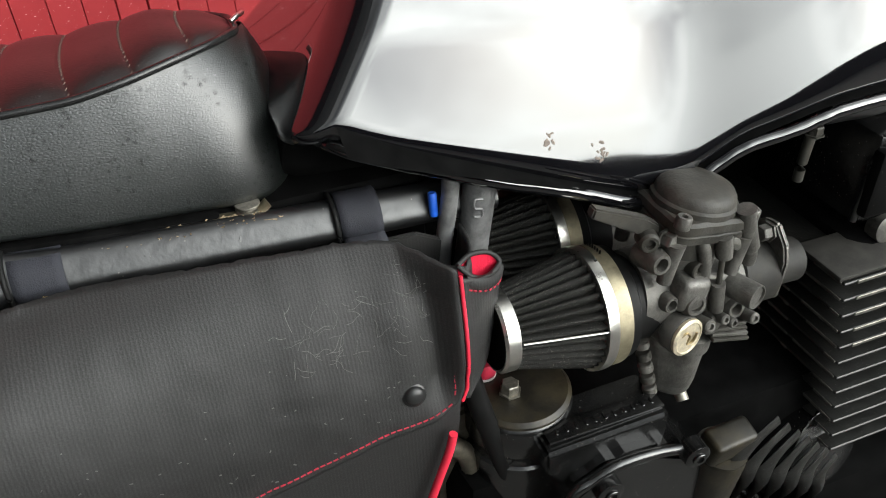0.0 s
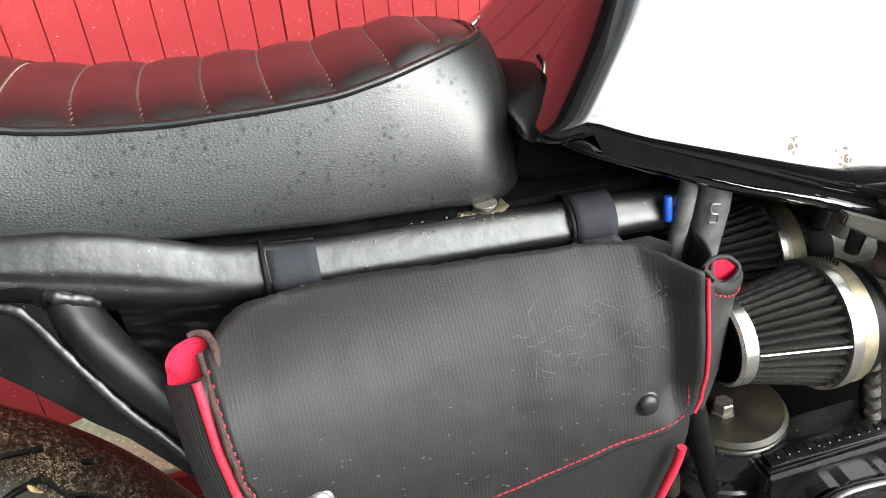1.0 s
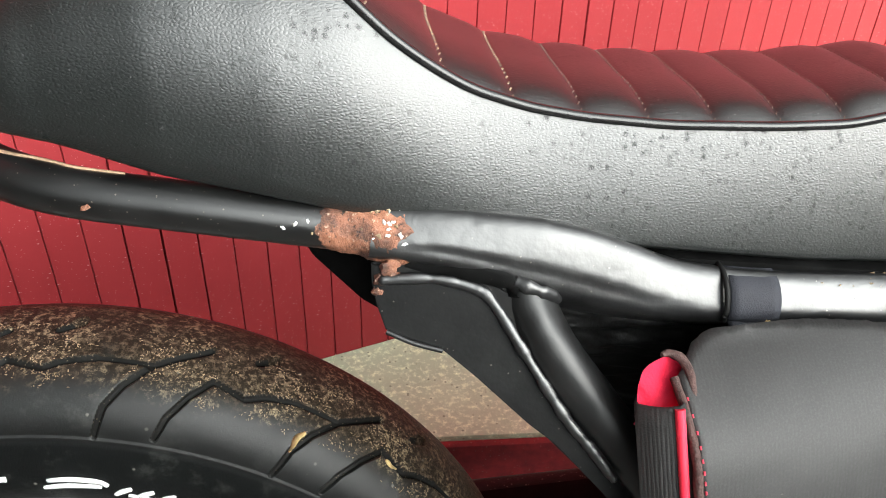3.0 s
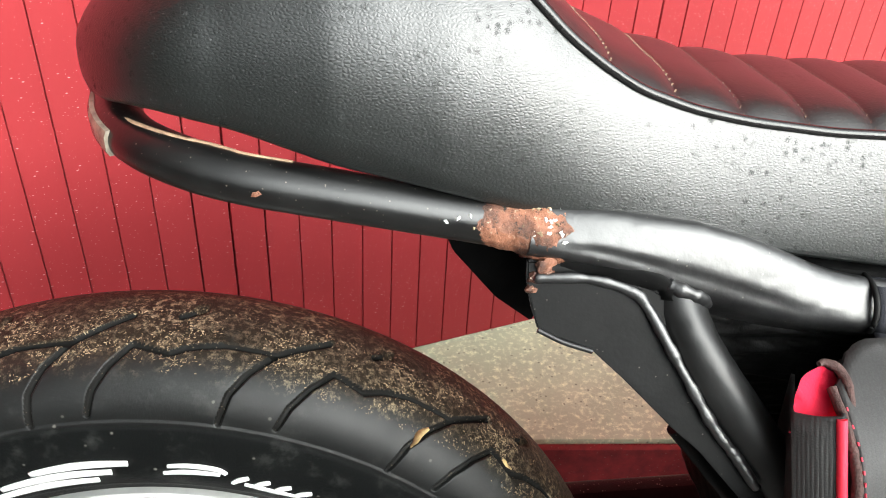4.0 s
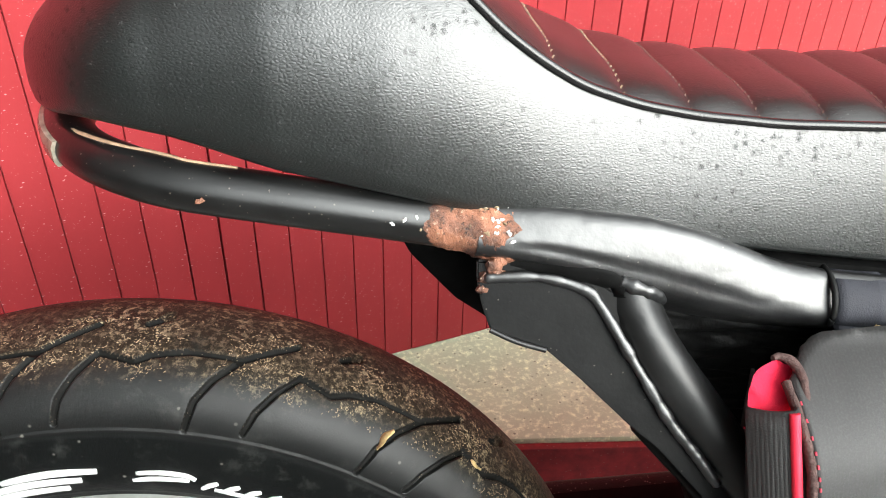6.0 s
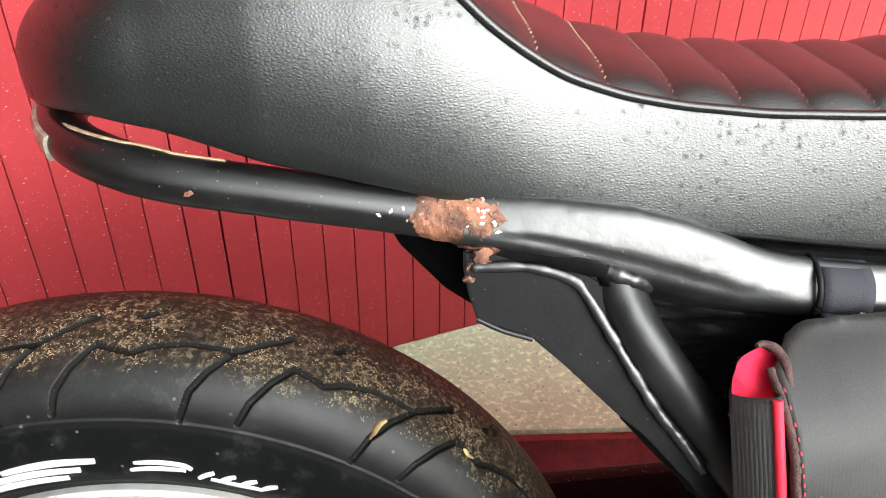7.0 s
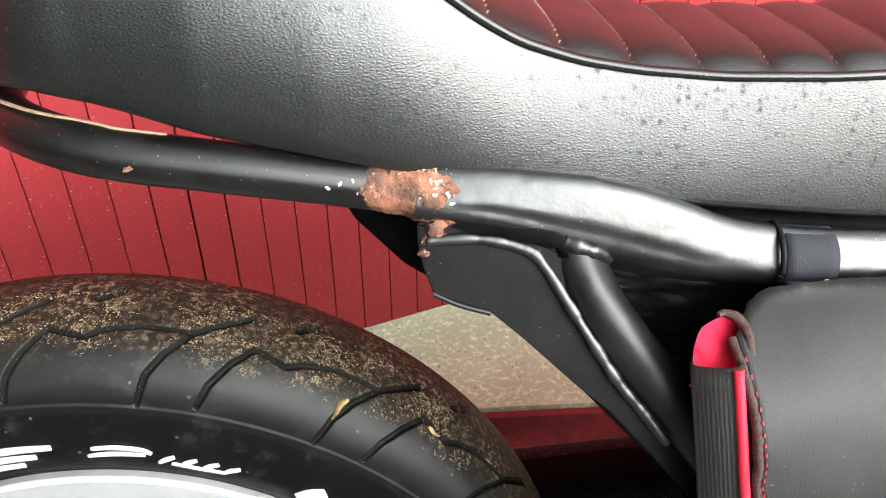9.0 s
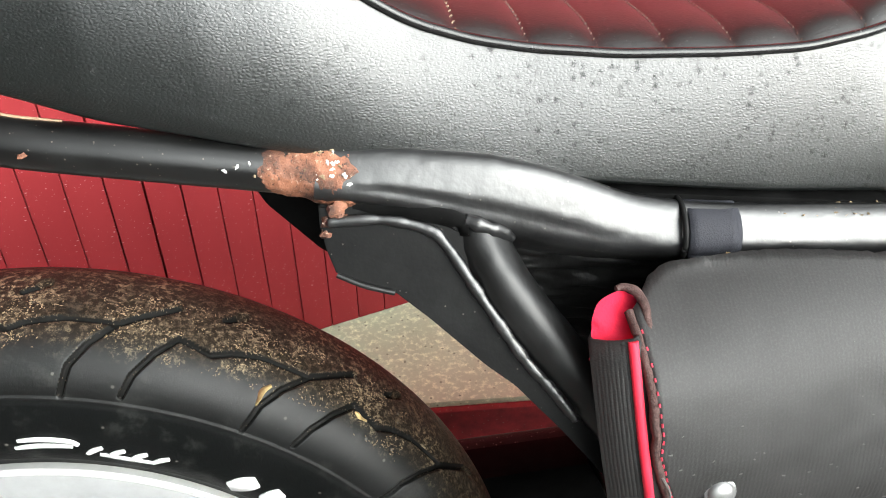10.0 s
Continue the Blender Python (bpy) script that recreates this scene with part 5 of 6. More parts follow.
# sidewall marks: plain white bars and strokes standing proud of the rubber
def side_y(r):
    return lerp(r, [0.2235, 0.2300, 0.2330, 0.236, 0.248, 0.262, 0.274, 0.2815], [-0.0435, -0.0475, -0.0500, -0.0525, -0.0560, -0.0575, -0.0572, -0.0560]) - 0.0006


def mark(points, width, name="sidewall_mark"):
    """A stroke along (angle in degrees, radius) points."""
    path = glide([(a, r, 0) for a, r in points], 26)
    rows = []
    for i, p in enumerate(path):
        q0, q1 = path[max(0, i - 1)], path[min(25, i + 1)]
        d = Vector((-(q1.x - q0.x) * radians(1) * 0.25, q1.y - q0.y))
        d = d.normalized() if d.length > 0 else Vector((1, 0))
        nrm = Vector((-d.y, d.x))
        w = width * (0.55 + 0.45 * math.sin(math.pi * min(1, max(0.0, i / 25 * 0.8 + 0.1)))) / 2
        row = []
        for s in (-1, 1):
            r = p.y + nrm.y * w * s
            a = radians(p.x) - nrm.x * w * s / 0.25
            row.append((r * math.cos(a), side_y(r), r * math.sin(a)))
        rows.append(row)
    ob = wheel_part(name, grid_mesh(name, rows, M_WHITE), "white painted sidewall mark", tyre)
    so = ob.modifiers.new("thick", "SOLIDIFY")
    so.thickness, so.offset = 0.0012, 0.0
    return ob


for r0, a0, a1 in ((0.2560, 91.0, 104.0), (0.2490, 93.4, 109.0), (0.2420, 95.6, 112.0)):
    mark([(a0, r0), ((a0 + a1) / 2, r0 + 0.0005), (a1, r0 - 0.001)], 0.0052)
# plain curved strokes and bars, then a row of blocks
mark([(86.0, 0.2542), (83.0, 0.2556), (79.6, 0.2548), (78.2, 0.2520)], 0.0034)
mark([(86.6, 0.2478), (83.6, 0.2500), (79.0, 0.2506)], 0.0032)
for k in range(4):
    a0 = 77.2 - 3.0 * k
    mark([(a0, 0.2440), (a0 - 0.8, 0.2480), (a0 - 2.0, 0.2515)], 0.0034)
mark([(75.5, 0.2448), (72.0, 0.2436), (68.0, 0.2442)], 0.0030)
for a0, w, slant in ((56.6, 0.0130, 3.0), (51.0, 0.0110, 1.4), (46.0, 0.0080, 1.2), (42.0, 0.0060, 1.0)):
    mark([(a0, 0.2410), (a0 - slant * 0.5, 0.2480), (a0 - slant, 0.2555)], w)

# straw-coloured road dirt lying on the crown
def crown_dirt():
    rnd = random.Random(11)
    verts, faces = [], []
    for k in range(9000):
        a, v = radians(rnd.uniform(40, 136)), rnd.uniform(0.42, 1.0)
        y, r = tyre_profile(v)
        c = Vector((r * math.cos(a), y, r * math.sin(a)))
        thick = noise.noise(Vector((a * 9, v * 4, 3.0))) + 0.6 * noise.noise(Vector((a * 26, v * 9, 7.0)))
        if thick < 0.62 - 0.75 * v ** 0.8 + rnd.uniform(-0.3, 0.45) or groove_grid(-a * 0.30, v) > 0:
            continue
        out = Vector((math.cos(a) * math.sin(v * 1.5), -math.cos(v * 1.5), math.sin(a) * math.sin(v * 1.5))).normalized()
        along = out.orthogonal().normalized()
        across = out.cross(along)
        w = rnd.uniform(0, 6.28)
        u = along * math.cos(w) + across * math.sin(w)
        t = out.cross(u)
        ln, wd = rnd.uniform(0.0003, 0.0013), rnd.uniform(0.0002, 0.0004)
        i = len(verts)
        verts += [c - u * ln, c + t * wd, c + u * ln, c - t * wd, c + out * wd * 1.4]
        faces += [(i, i + 1, i + 4), (i + 1, i + 2, i + 4), (i + 2, i + 3, i + 4), (i + 3, i, i + 4)]
    return mesh_of("road_dirt", verts, faces, M_STRAW, False)


tagged(wheel_part("road_dirt", crown_dirt(), "dry tan road dirt and straw flecks"), kind="stuff")

# ---- swingarm behind the wheel's front ----
swing = bike
part("swingarm", tube("arm", [(-0.377, -0.115, 0.285), (-0.15, -0.100, 0.36), (0.02, -0.080, 0.40), (0.20, -0.070, 0.42)], 0.020, M_SWING, n=40, sides=16, tall=0.026), swing)
part("swingarm", tube("arm", [(-0.377, 0.070, 0.262), (-0.15, 0.085, 0.308), (0.02, 0.088, 0.325), (0.20, 0.080, 0.35)], 0.020, M_SWING, n=40, sides=16, tall=0.026), swing)

# ---- carburettors and filters ----
def air_filter(small, big, label):
    small, big = Vector(small), Vector(big)
    ax = (big - small).normalized()
    ln = (big - small).length
    r0, r1 = 0.0265, 0.0415
    pleats = 34
    rows = []
    q = ax.to_track_quat("Z", "Y").to_matrix()
    for i in range(17):
        t = i / 16
        r = r0 + (r1 - r0) * t
        row = []
        for k in range(pleats * 6):
            a = 2 * math.pi * k / (pleats * 6)
            rr = r - 0.0058 * (0.5 - 0.5 * math.cos(a * pleats)) ** 1.6
            row.append(small + q @ Vector((rr * math.cos(a), rr * math.sin(a), ln * t)))
        rows.append(row)
    f = part("air_filter", grid_mesh("air_filter", rows, M_MESH, close_v=True, sharp=80), bike, label)
    part("end_cap", lathe("end_cap", [(0.0001, 0.000), (r0 * 0.8, -0.002), (r0 + 0.0005, -0.004), (r0 + 0.0022, -0.002), (r0 + 0.0022, 0.0065), (r0 - 0.002, 0.008)], M_STEEL, small, ax, 48), f, "bright chrome end ring")
    part("cap_face", lathe("cap_face", [(0.0001, -0.0035), (r0 - 0.001, -0.0045), (r0 - 0.001, -0.001), (0.0001, -0.001)], M_DARK, small, ax, 40), f, "black closed end")
    part("band", lathe("band", [(r1 - 0.003, -0.003), (r1 + 0.0016, -0.003), (r1 + 0.0020, 0.001), (r1 + 0.0016, 0.0045), (r1 - 0.003, 0.0045)], M_STEEL, big, ax, 56), f, "chrome band")
    part("clamp", lathe("clamp", [(r1 - 0.004, 0.0045), (r1 + 0.0004, 0.005), (r1 + 0.0008, 0.010), (r1 + 0.0004, 0.0155), (r1 - 0.004, 0.016)], M_CLAMP, big, ax, 56), f, "stained hose clamp")
    for k in range(7):
        a = radians(62 + 4.2 * k)
        part("clamp_slot", block("clamp_slot", (0.0012, 0.0052, 0.0006), M_DARK, Matrix.Translation(big + ax * 0.010 + q @ Vector((math.cos(a), math.sin(a), 0)) * (r1 + 0.0008)) @ (q @ Matrix.Rotation(a, 3, "Z")).to_4x4() @ pose(0, 0, 0, 0, 90, 90), 0.0), f)
    part("neck", lathe("neck", [(r1 - 0.004, 0.0155), (r1 - 0.0015, 0.016), (r1 - 0.002, 0.023), (r1 - 0.006, 0.0245), (r1 - 0.010, 0.028), (r1 - 0.011, 0.046)], M_RUBBER, big, ax, 48), f)
    return f, q, ax, ln, r0, r1


fil, q, ax, ln, r0, r1 = air_filter((0.280, -0.135, 0.602), (0.344, -0.135, 0.599), "cone pod air filter with chrome bands on the carburettor")
part("seam_strip", tube("seam_strip", [Vector((0.288, -0.135, 0.6015)) + Vector((0, -0.95, 0.30)).normalized() * 0.0285, Vector((0.342, -0.135, 0.599)) + Vector((0, -0.95, 0.30)).normalized() * 0.0413], 0.0009, M_STEEL, n=6, sides=6), fil, "thin bright seam strip")
air_filter((0.288, -0.055, 0.604), (0.352, -0.055, 0.601), "second cone pod air filter with stained band")


def carburettor(c, near):
    """Built round the throat's middle, z up, inlet towards -x."""
    at = Matrix.Translation(Vector(c))

    def cp(name, me, parent, label=""):
        me.transform(at)
        return part(name, me, parent, label)

    cb = cp("carburettor", merged("carburettor", [
        lathe("b", [(0.0305, -0.062), (0.0310, -0.046), (0.0290, -0.040), (0.0275, -0.034), (0.0265, 0.012), (0.0270, 0.018), (0.0255, 0.026)], M_CARB, (0, 0, 0.002), (1, 0, -0.12), 48),
        block("b", (0.046, 0.050, 0.056), M_CARB, Matrix.Translation((-0.010, 0, 0.000)) @ pose(0, 0, 0, 0, 8, 0), 0.010, 1.0, 3),
        lathe("b", [(0.0245, -0.012), (0.0245, 0.010), (0.0250, 0.034), (0.0265, 0.052)], M_CARB, (-0.023, 0, 0.012), (0.12, 0, 1), 40),
    ]), bike, "weathered grey cast alloy carburettor")
    up = Vector((0.16, 0, 1)).normalized()
    base = Vector((-0.027, 0, 0.004))
    flange = lambda a, h: 1 + 0.24 * max(0.0, math.cos(2 * (a - radians(45)))) ** 4 + 0.24 * max(0.0, math.cos(2 * (a + radians(45)))) ** 4
    cp("cap_neck", lathe("cap_neck", [(0.0255, 0.040), (0.0262, 0.058)], M_CARBLID, base, up, 40), cb, "dark grey neck under the cap")
    cp("cap_flange", lathe("cap_flange", [(0.0265, 0.056), (0.0300, 0.057), (0.0305, 0.0625), (0.0296, 0.0632), (0.0296, 0.0642), (0.0308, 0.0650), (0.0308, 0.0705), (0.0285, 0.0725)], M_CARBLID, base, up, 72, squash=flange), cb, "two-layer cap flange")
    cp("cap_dome", lathe("cap_dome", [(0.0290, 0.0710), (0.0288, 0.0760), (0.0278, 0.0770), (0.0270, 0.0776), (0.0262, 0.0810), (0.0240, 0.0842), (0.0200, 0.0862), (0.0130, 0.0872), (0.0001, 0.0875)], M_CARBLID, base, up, 56), cb, "dusty low domed diaphragm cap")
    side = Vector((0, 1, 0)).cross(up)
    for sx in (-1, 1):
        for sy in (-1, 1):
            p = base + side * (0.0268 * sx) + Vector((0, 0.0262 * sy, 0)) + up * 0.070
            cp("screw", lathe("screw", [(0.0052, 0), (0.0052, 0.007), (0.0044, 0.0082), (0.0022, 0.0082), (0.0020, 0.005), (0.0001, 0.005)], M_CARB, p, up, 18), cb)
            cp("screw_post", lathe("screw_post", [(0.0050, -0.042), (0.0056, -0.024), (0.0066, -0.012)], M_CARB, p, up, 16), cb)
    cp("float_bowl", lathe("float_bowl", [(0.0001, -0.098), (0.0100, -0.0978), (0.0165, -0.0955), (0.0200, -0.090), (0.0218, -0.080), (0.0228, -0.060), (0.0232, -0.048), (0.0262, -0.046), (0.0262, -0.034), (0.020, -0.030)], M_CARB, (-0.004, 0, 0), (0.06, 0, 1), 40, squash=lambda a, h: 1 + 0.07 * math.cos(4 * a)), cb, "grey float bowl with a flat foot")
    cp("drain_screw", lathe("drain_screw", [(0.0042, -0.006), (0.0048, 0.004), (0.0048, 0.008), (0.0022, 0.0082), (0.002, 0.006), (0.0001, 0.006)], M_BOLT, (-0.006, -0.014, -0.096), (0, -0.75, -0.65), 14), cb, "bright drain screw")
    cp("manifold", lathe("manifold", [(0.0235, 0.022), (0.0262, 0.024), (0.0268, 0.034), (0.0258, 0.040), (0.0262, 0.046), (0.0262, 0.054), (0.018, 0.056), (0.017, 0.085)], M_BOOT, (0, 0, 0.004), (1, 0, -0.10), 40), cb, "dusty rubber intake boot")
    cp("manifold_flange", sheet("manifold_flange", [(-0.026, -0.014), (-0.020, -0.024), (0.012, -0.028), (0.024, -0.016), (0.026, 0.016), (0.022, 0.028), (0.010, 0.040), (-0.002, 0.038), (-0.020, 0.022)], 0.005, M_CARB, Matrix.Translation((0.055, 0, 0.002)) @ pose(0, 0, 0, 0, 0, -90), 0.0015), cb)
    if near:
        hexbolt("bolt", Vector(c) + Vector((0.051, -0.006, 0.034)), (-1, -0.1, 0.1), 0.0060, 0.009, M_CARB, cb)
        ax = Vector((0.22, -1, 0.10)).normalized()
        b0 = Vector((-0.040, -0.022, -0.006))
        cp("starter_plunger", lathe("starter_plunger", [(0.0125, -0.02), (0.0130, 0.008), (0.0142, 0.009), (0.0145, 0.018), (0.0138, 0.0195)], M_CARB, b0, ax, 30), cb)
        cp("brass_plug", lathe("brass_plug", [(0.0128, 0.0), (0.0138, 0.0012), (0.0138, 0.0032), (0.0118, 0.0042), (0.0112, 0.0034), (0.0001, 0.0036)], M_PLUG, b0 + ax * 0.019, ax, 36), cb, "pale oxidised round plug")
        cp("plug_mark", tube("plug_mark", [b0 + ax * 0.0228 + Vector(v) for v in ((-0.006, 0, 0.003), (-0.002, 0, 0.005), (0.001, 0, 0.001), (-0.001, 0, -0.005), (0.004, 0, -0.004), (0.006, 0, 0.003))], 0.0009, M_BRASS, n=24, sides=6), cb)
        for x, z, r, y in ((-0.056, 0.055, 0.0074, -0.030), (-0.045, 0.020, 0.0058, -0.033), (-0.028, 0.017, 0.0082, -0.037), (0.014, -0.006, 0.0074, -0.030)):
            cp("port", lathe("port", [(r * 1.3, -0.020), (r * 1.15, -0.004), (r, 0), (r * 0.9, 0.0012), (r * 0.62, 0.0012), (r * 0.55, -0.006), (0.0001, -0.006)], M_CARB, (x, y, z), (0.06, -1, 0.16), 24), cb, "open threaded port")
        cp("port_block", block("port_block", (0.024, 0.022, 0.026), M_CARB, Matrix.Translation((-0.029, -0.026, 0.023)) @ pose(0, 0, 0, 0, 12, 0), 0.006, 1.0, 3), cb)
        cp("slot_screw", lathe("slot_screw", [(0.0068, -0.016), (0.0066, 0), (0.0058, 0.001), (0.0050, -0.001), (0.0024, -0.001), (0.0020, -0.003), (0.0001, -0.003)], M_CARBLID, (-0.024, -0.030, 0.039), (0.06, -1, 0.2), 24), cb)
        cp("vent_pipe", tube("vent_pipe", [(-0.023, -0.024, 0.060), (-0.020, -0.027, 0.048), (-0.018, -0.027, 0.030)], 0.0046, M_CARB, n=12, sides=14), cb)
        cp("linkage_rod", tube("linkage_rod", [(-0.009, -0.028, 0.062), (-0.007, -0.029, 0.050), (-0.0065, -0.029, 0.046)], 0.0056, M_CARB, n=12, sides=14), cb)
        cp("linkage_rod", tube("linkage_rod", [(-0.0075, -0.029, 0.048), (-0.007, -0.030, 0.030), (-0.006, -0.030, 0.020)], 0.0021, M_CARBLID, n=12, sides=10), cb)
        cp("linkage_rod", tube("linkage_rod", [(-0.007, -0.030, 0.024), (-0.0055, -0.030, 0.012), (-0.004, -0.030, 0.000)], 0.0050, M_CARB, n=12, sides=14), cb)
        cp("linkage_rod", tube("linkage_rod", [(0.006, -0.026, 0.078), (0.011, -0.026, 0.060), (0.018, -0.026, 0.040), (0.020, -0.024, 0.030)], lambda t: 0.0066 if t < 0.6 else 0.0048, M_CARB, n=24, sides=14), cb)
        cp("linkage", block("linkage", (0.020, 0.010, 0.009), M_CARB, Matrix.Translation((0.004, -0.026, 0.052)) @ pose(0, 0, 0, 0, 35, 0), 0.003), cb)
        cp("barrel", lathe("barrel", [(0.0090, -0.030), (0.0092, 0.000), (0.0088, 0.001), (0.0080, 0.001), (0.0076, -0.0006), (0.0001, -0.0006)], M_CARB, (0.016, -0.043, 0.014), (0.30, -1, 0.05), 28), cb, "short round idle barrel")
        for k in range(4):
            cp("linkage", block("linkage", (0.034, 0.010, 0.0030), M_CARBLID if k % 2 else M_CARB, Matrix.Translation((0.008 + 0.002 * k, -0.028, -0.016 - 0.0058 * k)) @ pose(0, 0, 0, 0, 16, 0), 0.001), cb)
        cp("linkage", block("linkage", (0.012, 0.014, 0.016), M_CARB, Matrix.Translation((-0.006, -0.028, -0.012)) @ pose(0, 0, 0, 0, 16, 0), 0.003), cb)
        for x, z, r in ((-0.014, -0.006, 0.0050), (-0.002, -0.004, 0.0040), (0.006, -0.010, 0.0038), (0.024, -0.012, 0.0044)):
            cp("adjuster", lathe("adjuster", [(r, -0.010), (r, 0.002), (r * 0.8, 0.003), (r * 0.45, 0.003), (r * 0.4, 0.001), (0.0001, 0.001)], M_CARB, (x, -0.037, z), (0.1, -1, 0.3), 14), cb)
        cp("cable_bracket", sheet("cable_bracket", [(-0.099, 0.100), (-0.060, 0.082), (-0.050, 0.074), (-0.050, 0.066), (-0.060, 0.068), (-0.101, 0.093)], 0.008, M_CARBLID, Matrix.Translation((0, -0.012, 0)), 0.0012), cb)
        cp("screw", lathe("screw", [(0.0070, -0.012), (0.0070, -0.002), (0.0055, 0), (0.0035, 0), (0.0030, -0.003), (0.0001, -0.003)], M_CARBLID, (-0.062, -0.024, 0.068), (-0.3, -1, 0.1), 20), cb)
        hexbolt("nut", Vector(c) + Vector((-0.048, -0.018, 0.065)), (0.3, -1, 0.1), 0.0062, 0.009, M_CARB, cb)
        # stack of small clips and screws beside the bowl
        for k in range(5):
            cp("clip", lathe("clip", [(0.0045, 0), (0.0056, 0.001), (0.0056, 0.006), (0.0040, 0.007)], M_CARBLID if k % 2 else M_CARB, (-0.050 + 0.0035 * k, -0.014, -0.026 - 0.013 * k), (0.15, -0.25, -1), 12), cb)
        cp("clip", block("clip", (0.024, 0.008, 0.008), M_CARBLID, Matrix.Translation((-0.056, -0.014, -0.022)) @ pose(0, 0, 0, 0, 25, 0), 0.002), cb)
    return cb


CARB = (0.437, -0.135, 0.592)
carburettor(CARB, True)
carburettor((0.440, -0.045, 0.590), False)

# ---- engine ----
# core blocks in M_DARK rather than enamel: shade between fins and covers is painted
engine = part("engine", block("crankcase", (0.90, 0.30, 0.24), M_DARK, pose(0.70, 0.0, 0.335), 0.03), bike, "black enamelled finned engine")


def fin_slab(z, x0, x1, y0, y1, th):
    return block("fin", (x1 - x0, y1 - y0, th), M_FIN, pose((x0 + x1) / 2, (y0 + y1) / 2, z), 0.0008, segs=1)


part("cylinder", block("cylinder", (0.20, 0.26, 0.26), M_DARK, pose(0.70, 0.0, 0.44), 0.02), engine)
for k in range(12):
    z = 0.556 - k * 0.0138
    yy = -0.150 - 0.0036 * k
    fin_part = part("fin", fin_slab(z, 0.570, 0.82, yy, 0.12, 0.0028), engine, "thin black cooling fin")
    for j, (y0, ln) in enumerate(((0.0, 0.05), (0.056, 0.03), (0.092, 0.022), (0.120, 0.03))):
        wear = 0.6 + 0.4 * math.sin(k * 2.3 + j * 1.7)
        part("fin_edge", block("fin_edge", (0.0011, ln * wear, 0.0026), M_CARB, pose(0.5697, yy + 0.003 + y0 + ln * wear / 2, z), 0.0003, segs=1), engine, "worn rear fin edge")
    if k < 5:
        part("fin_edge", block("fin_edge", (0.235, 0.0012, 0.0034), M_FINEDGE, pose(0.700, yy - 0.0005, z), 0.0004, segs=1), engine, "bare bright fin edge")
part("head_gasket", block("head_gasket", (0.25, 0.050, 0.005), M_ZINC, pose(0.690, -0.124, 0.5615), 0.002), engine, "grey dusty head joint")
part("head", block("head", (0.22, 0.24, 0.12), M_DARK, pose(0.72, 0.03, 0.625), 0.012), engine)
part("rocker_cover", block("rocker_cover", (0.20, 0.10, 0.085), M_ENGINE, pose(0.70, -0.068, 0.622), 0.012), engine)
part("cover_panel", block("cover_panel", (0.15, 0.012, 0.06), M_PLATE, pose(0.675, -0.118, 0.622), 0.004), engine)
part("cover_rib", tube("cover_rib", [(0.602, -0.113, 0.585), (0.604, -0.113, 0.625), (0.612, -0.113, 0.645), (0.70, -0.113, 0.651)], 0.003, M_FRAME, n=30, sides=8), engine)
part("sump", block("sump", (0.62, 0.10, 0.30), M_DARK, pose(0.74, -0.150, 0.215), 0.02), engine)
# right-hand crankcase cover with a raised rim
rim_line = [(0.300, 0.42), (0.316, 0.473), (0.333, 0.485), (0.355, 0.493), (0.393, 0.489), (0.420, 0.475), (0.461, 0.427), (0.500, 0.381), (0.53, 0.33), (0.54, 0.28), (0.54, 0.20), (0.30, 0.20)]
part("side_cover", sheet("side_cover", rim_line, 0.05, M_ENGINE, pose(0, -0.165, 0), 0.008), engine, "gloss black crankcase cover")
part("cover_rim", tube("cover_rim", [(x, -0.190, z) for x, z in rim_line[:10]], 0.0045, M_ENGINE, n=70, sides=12), engine)
for x, z in ((0.343, 0.476), (0.415, 0.482)):
    part("screw_boss", lathe("screw_boss", [(0.011, 0), (0.0105, 0.012), (0.009, 0.013)], M_ENGINE, (x, -0.188, z), (0, -1, 0), 24), engine)
    capscrew("screw", (x, -0.198, z), (0, -1, 0), 0.0055, 0.005, M_ENGINE, engine)
part("case_edge", sheet("case_edge", [(0.303, 0.507), (0.404, 0.509), (0.404, 0.470), (0.320, 0.462), (0.303, 0.490)], 0.046, M_ENGINE, pose(0, -0.152, 0), 0.003), engine)
part("case_strip", block("case_strip", (0.094, 0.016, 0.002), M_ENGINE, pose(0.356, -0.160, 0.5098), 0.0006), engine, "cast strip with raised bars")
for k in range(11):
    part("raised_bar", block("raised_bar", (0.0016, 0.0062, 0.0010), M_ENGINE, pose(0.318 + k * 0.0078, -0.160, 0.5110, 0, 0, (k * 37) % 24 - 12), 0.0003, segs=1), engine)
part("oil_filler", merged("oil_filler", [
    lathe("o", [(0.0200, -0.10), (0.0205, -0.006), (0.0190, -0.003), (0.0190, 0.001), (0.0200, 0.003)], M_DUSTYCAP, (0.450, -0.186, 0.458), (0.03, -0.10, 1), 40),
    block("o", (0.040, 0.022, 0.026), M_DUSTYCAP, pose(0.449, -0.190, 0.474, 14, 0, 3), 0.004, 0.96, 3)]), engine, "dusty filler cap with a flat finger grip")
for k in range(7):
    d = 0.0135 * k
    part("curved_fin", tube("curved_fin", [(0.489 + d, -0.196, 0.486 - d), (0.466 + 1.1 * d, -0.200, 0.474 - d), (0.452 + 1.25 * d, -0.198, 0.445 - d), (0.455 + 1.35 * d, -0.190, 0.40 - d)], 0.0016, M_FIN, n=18, sides=8, tall=0.007), engine)
part("starter_housing", lathe("starter_housing", [(0.045, -0.05), (0.047, 0.0), (0.042, 0.03), (0.02, 0.036)], M_ENGINE, (0.575, -0.15, 0.37), (0.2, -1, 0.4), 36), engine)
part("stud", tube("stud", [(0.548, -0.10, 0.672), (0.546, -0.10, 0.648), (0.546, -0.10, 0.630)], 0.004, M_CARBLID, n=8, sides=10), engine)
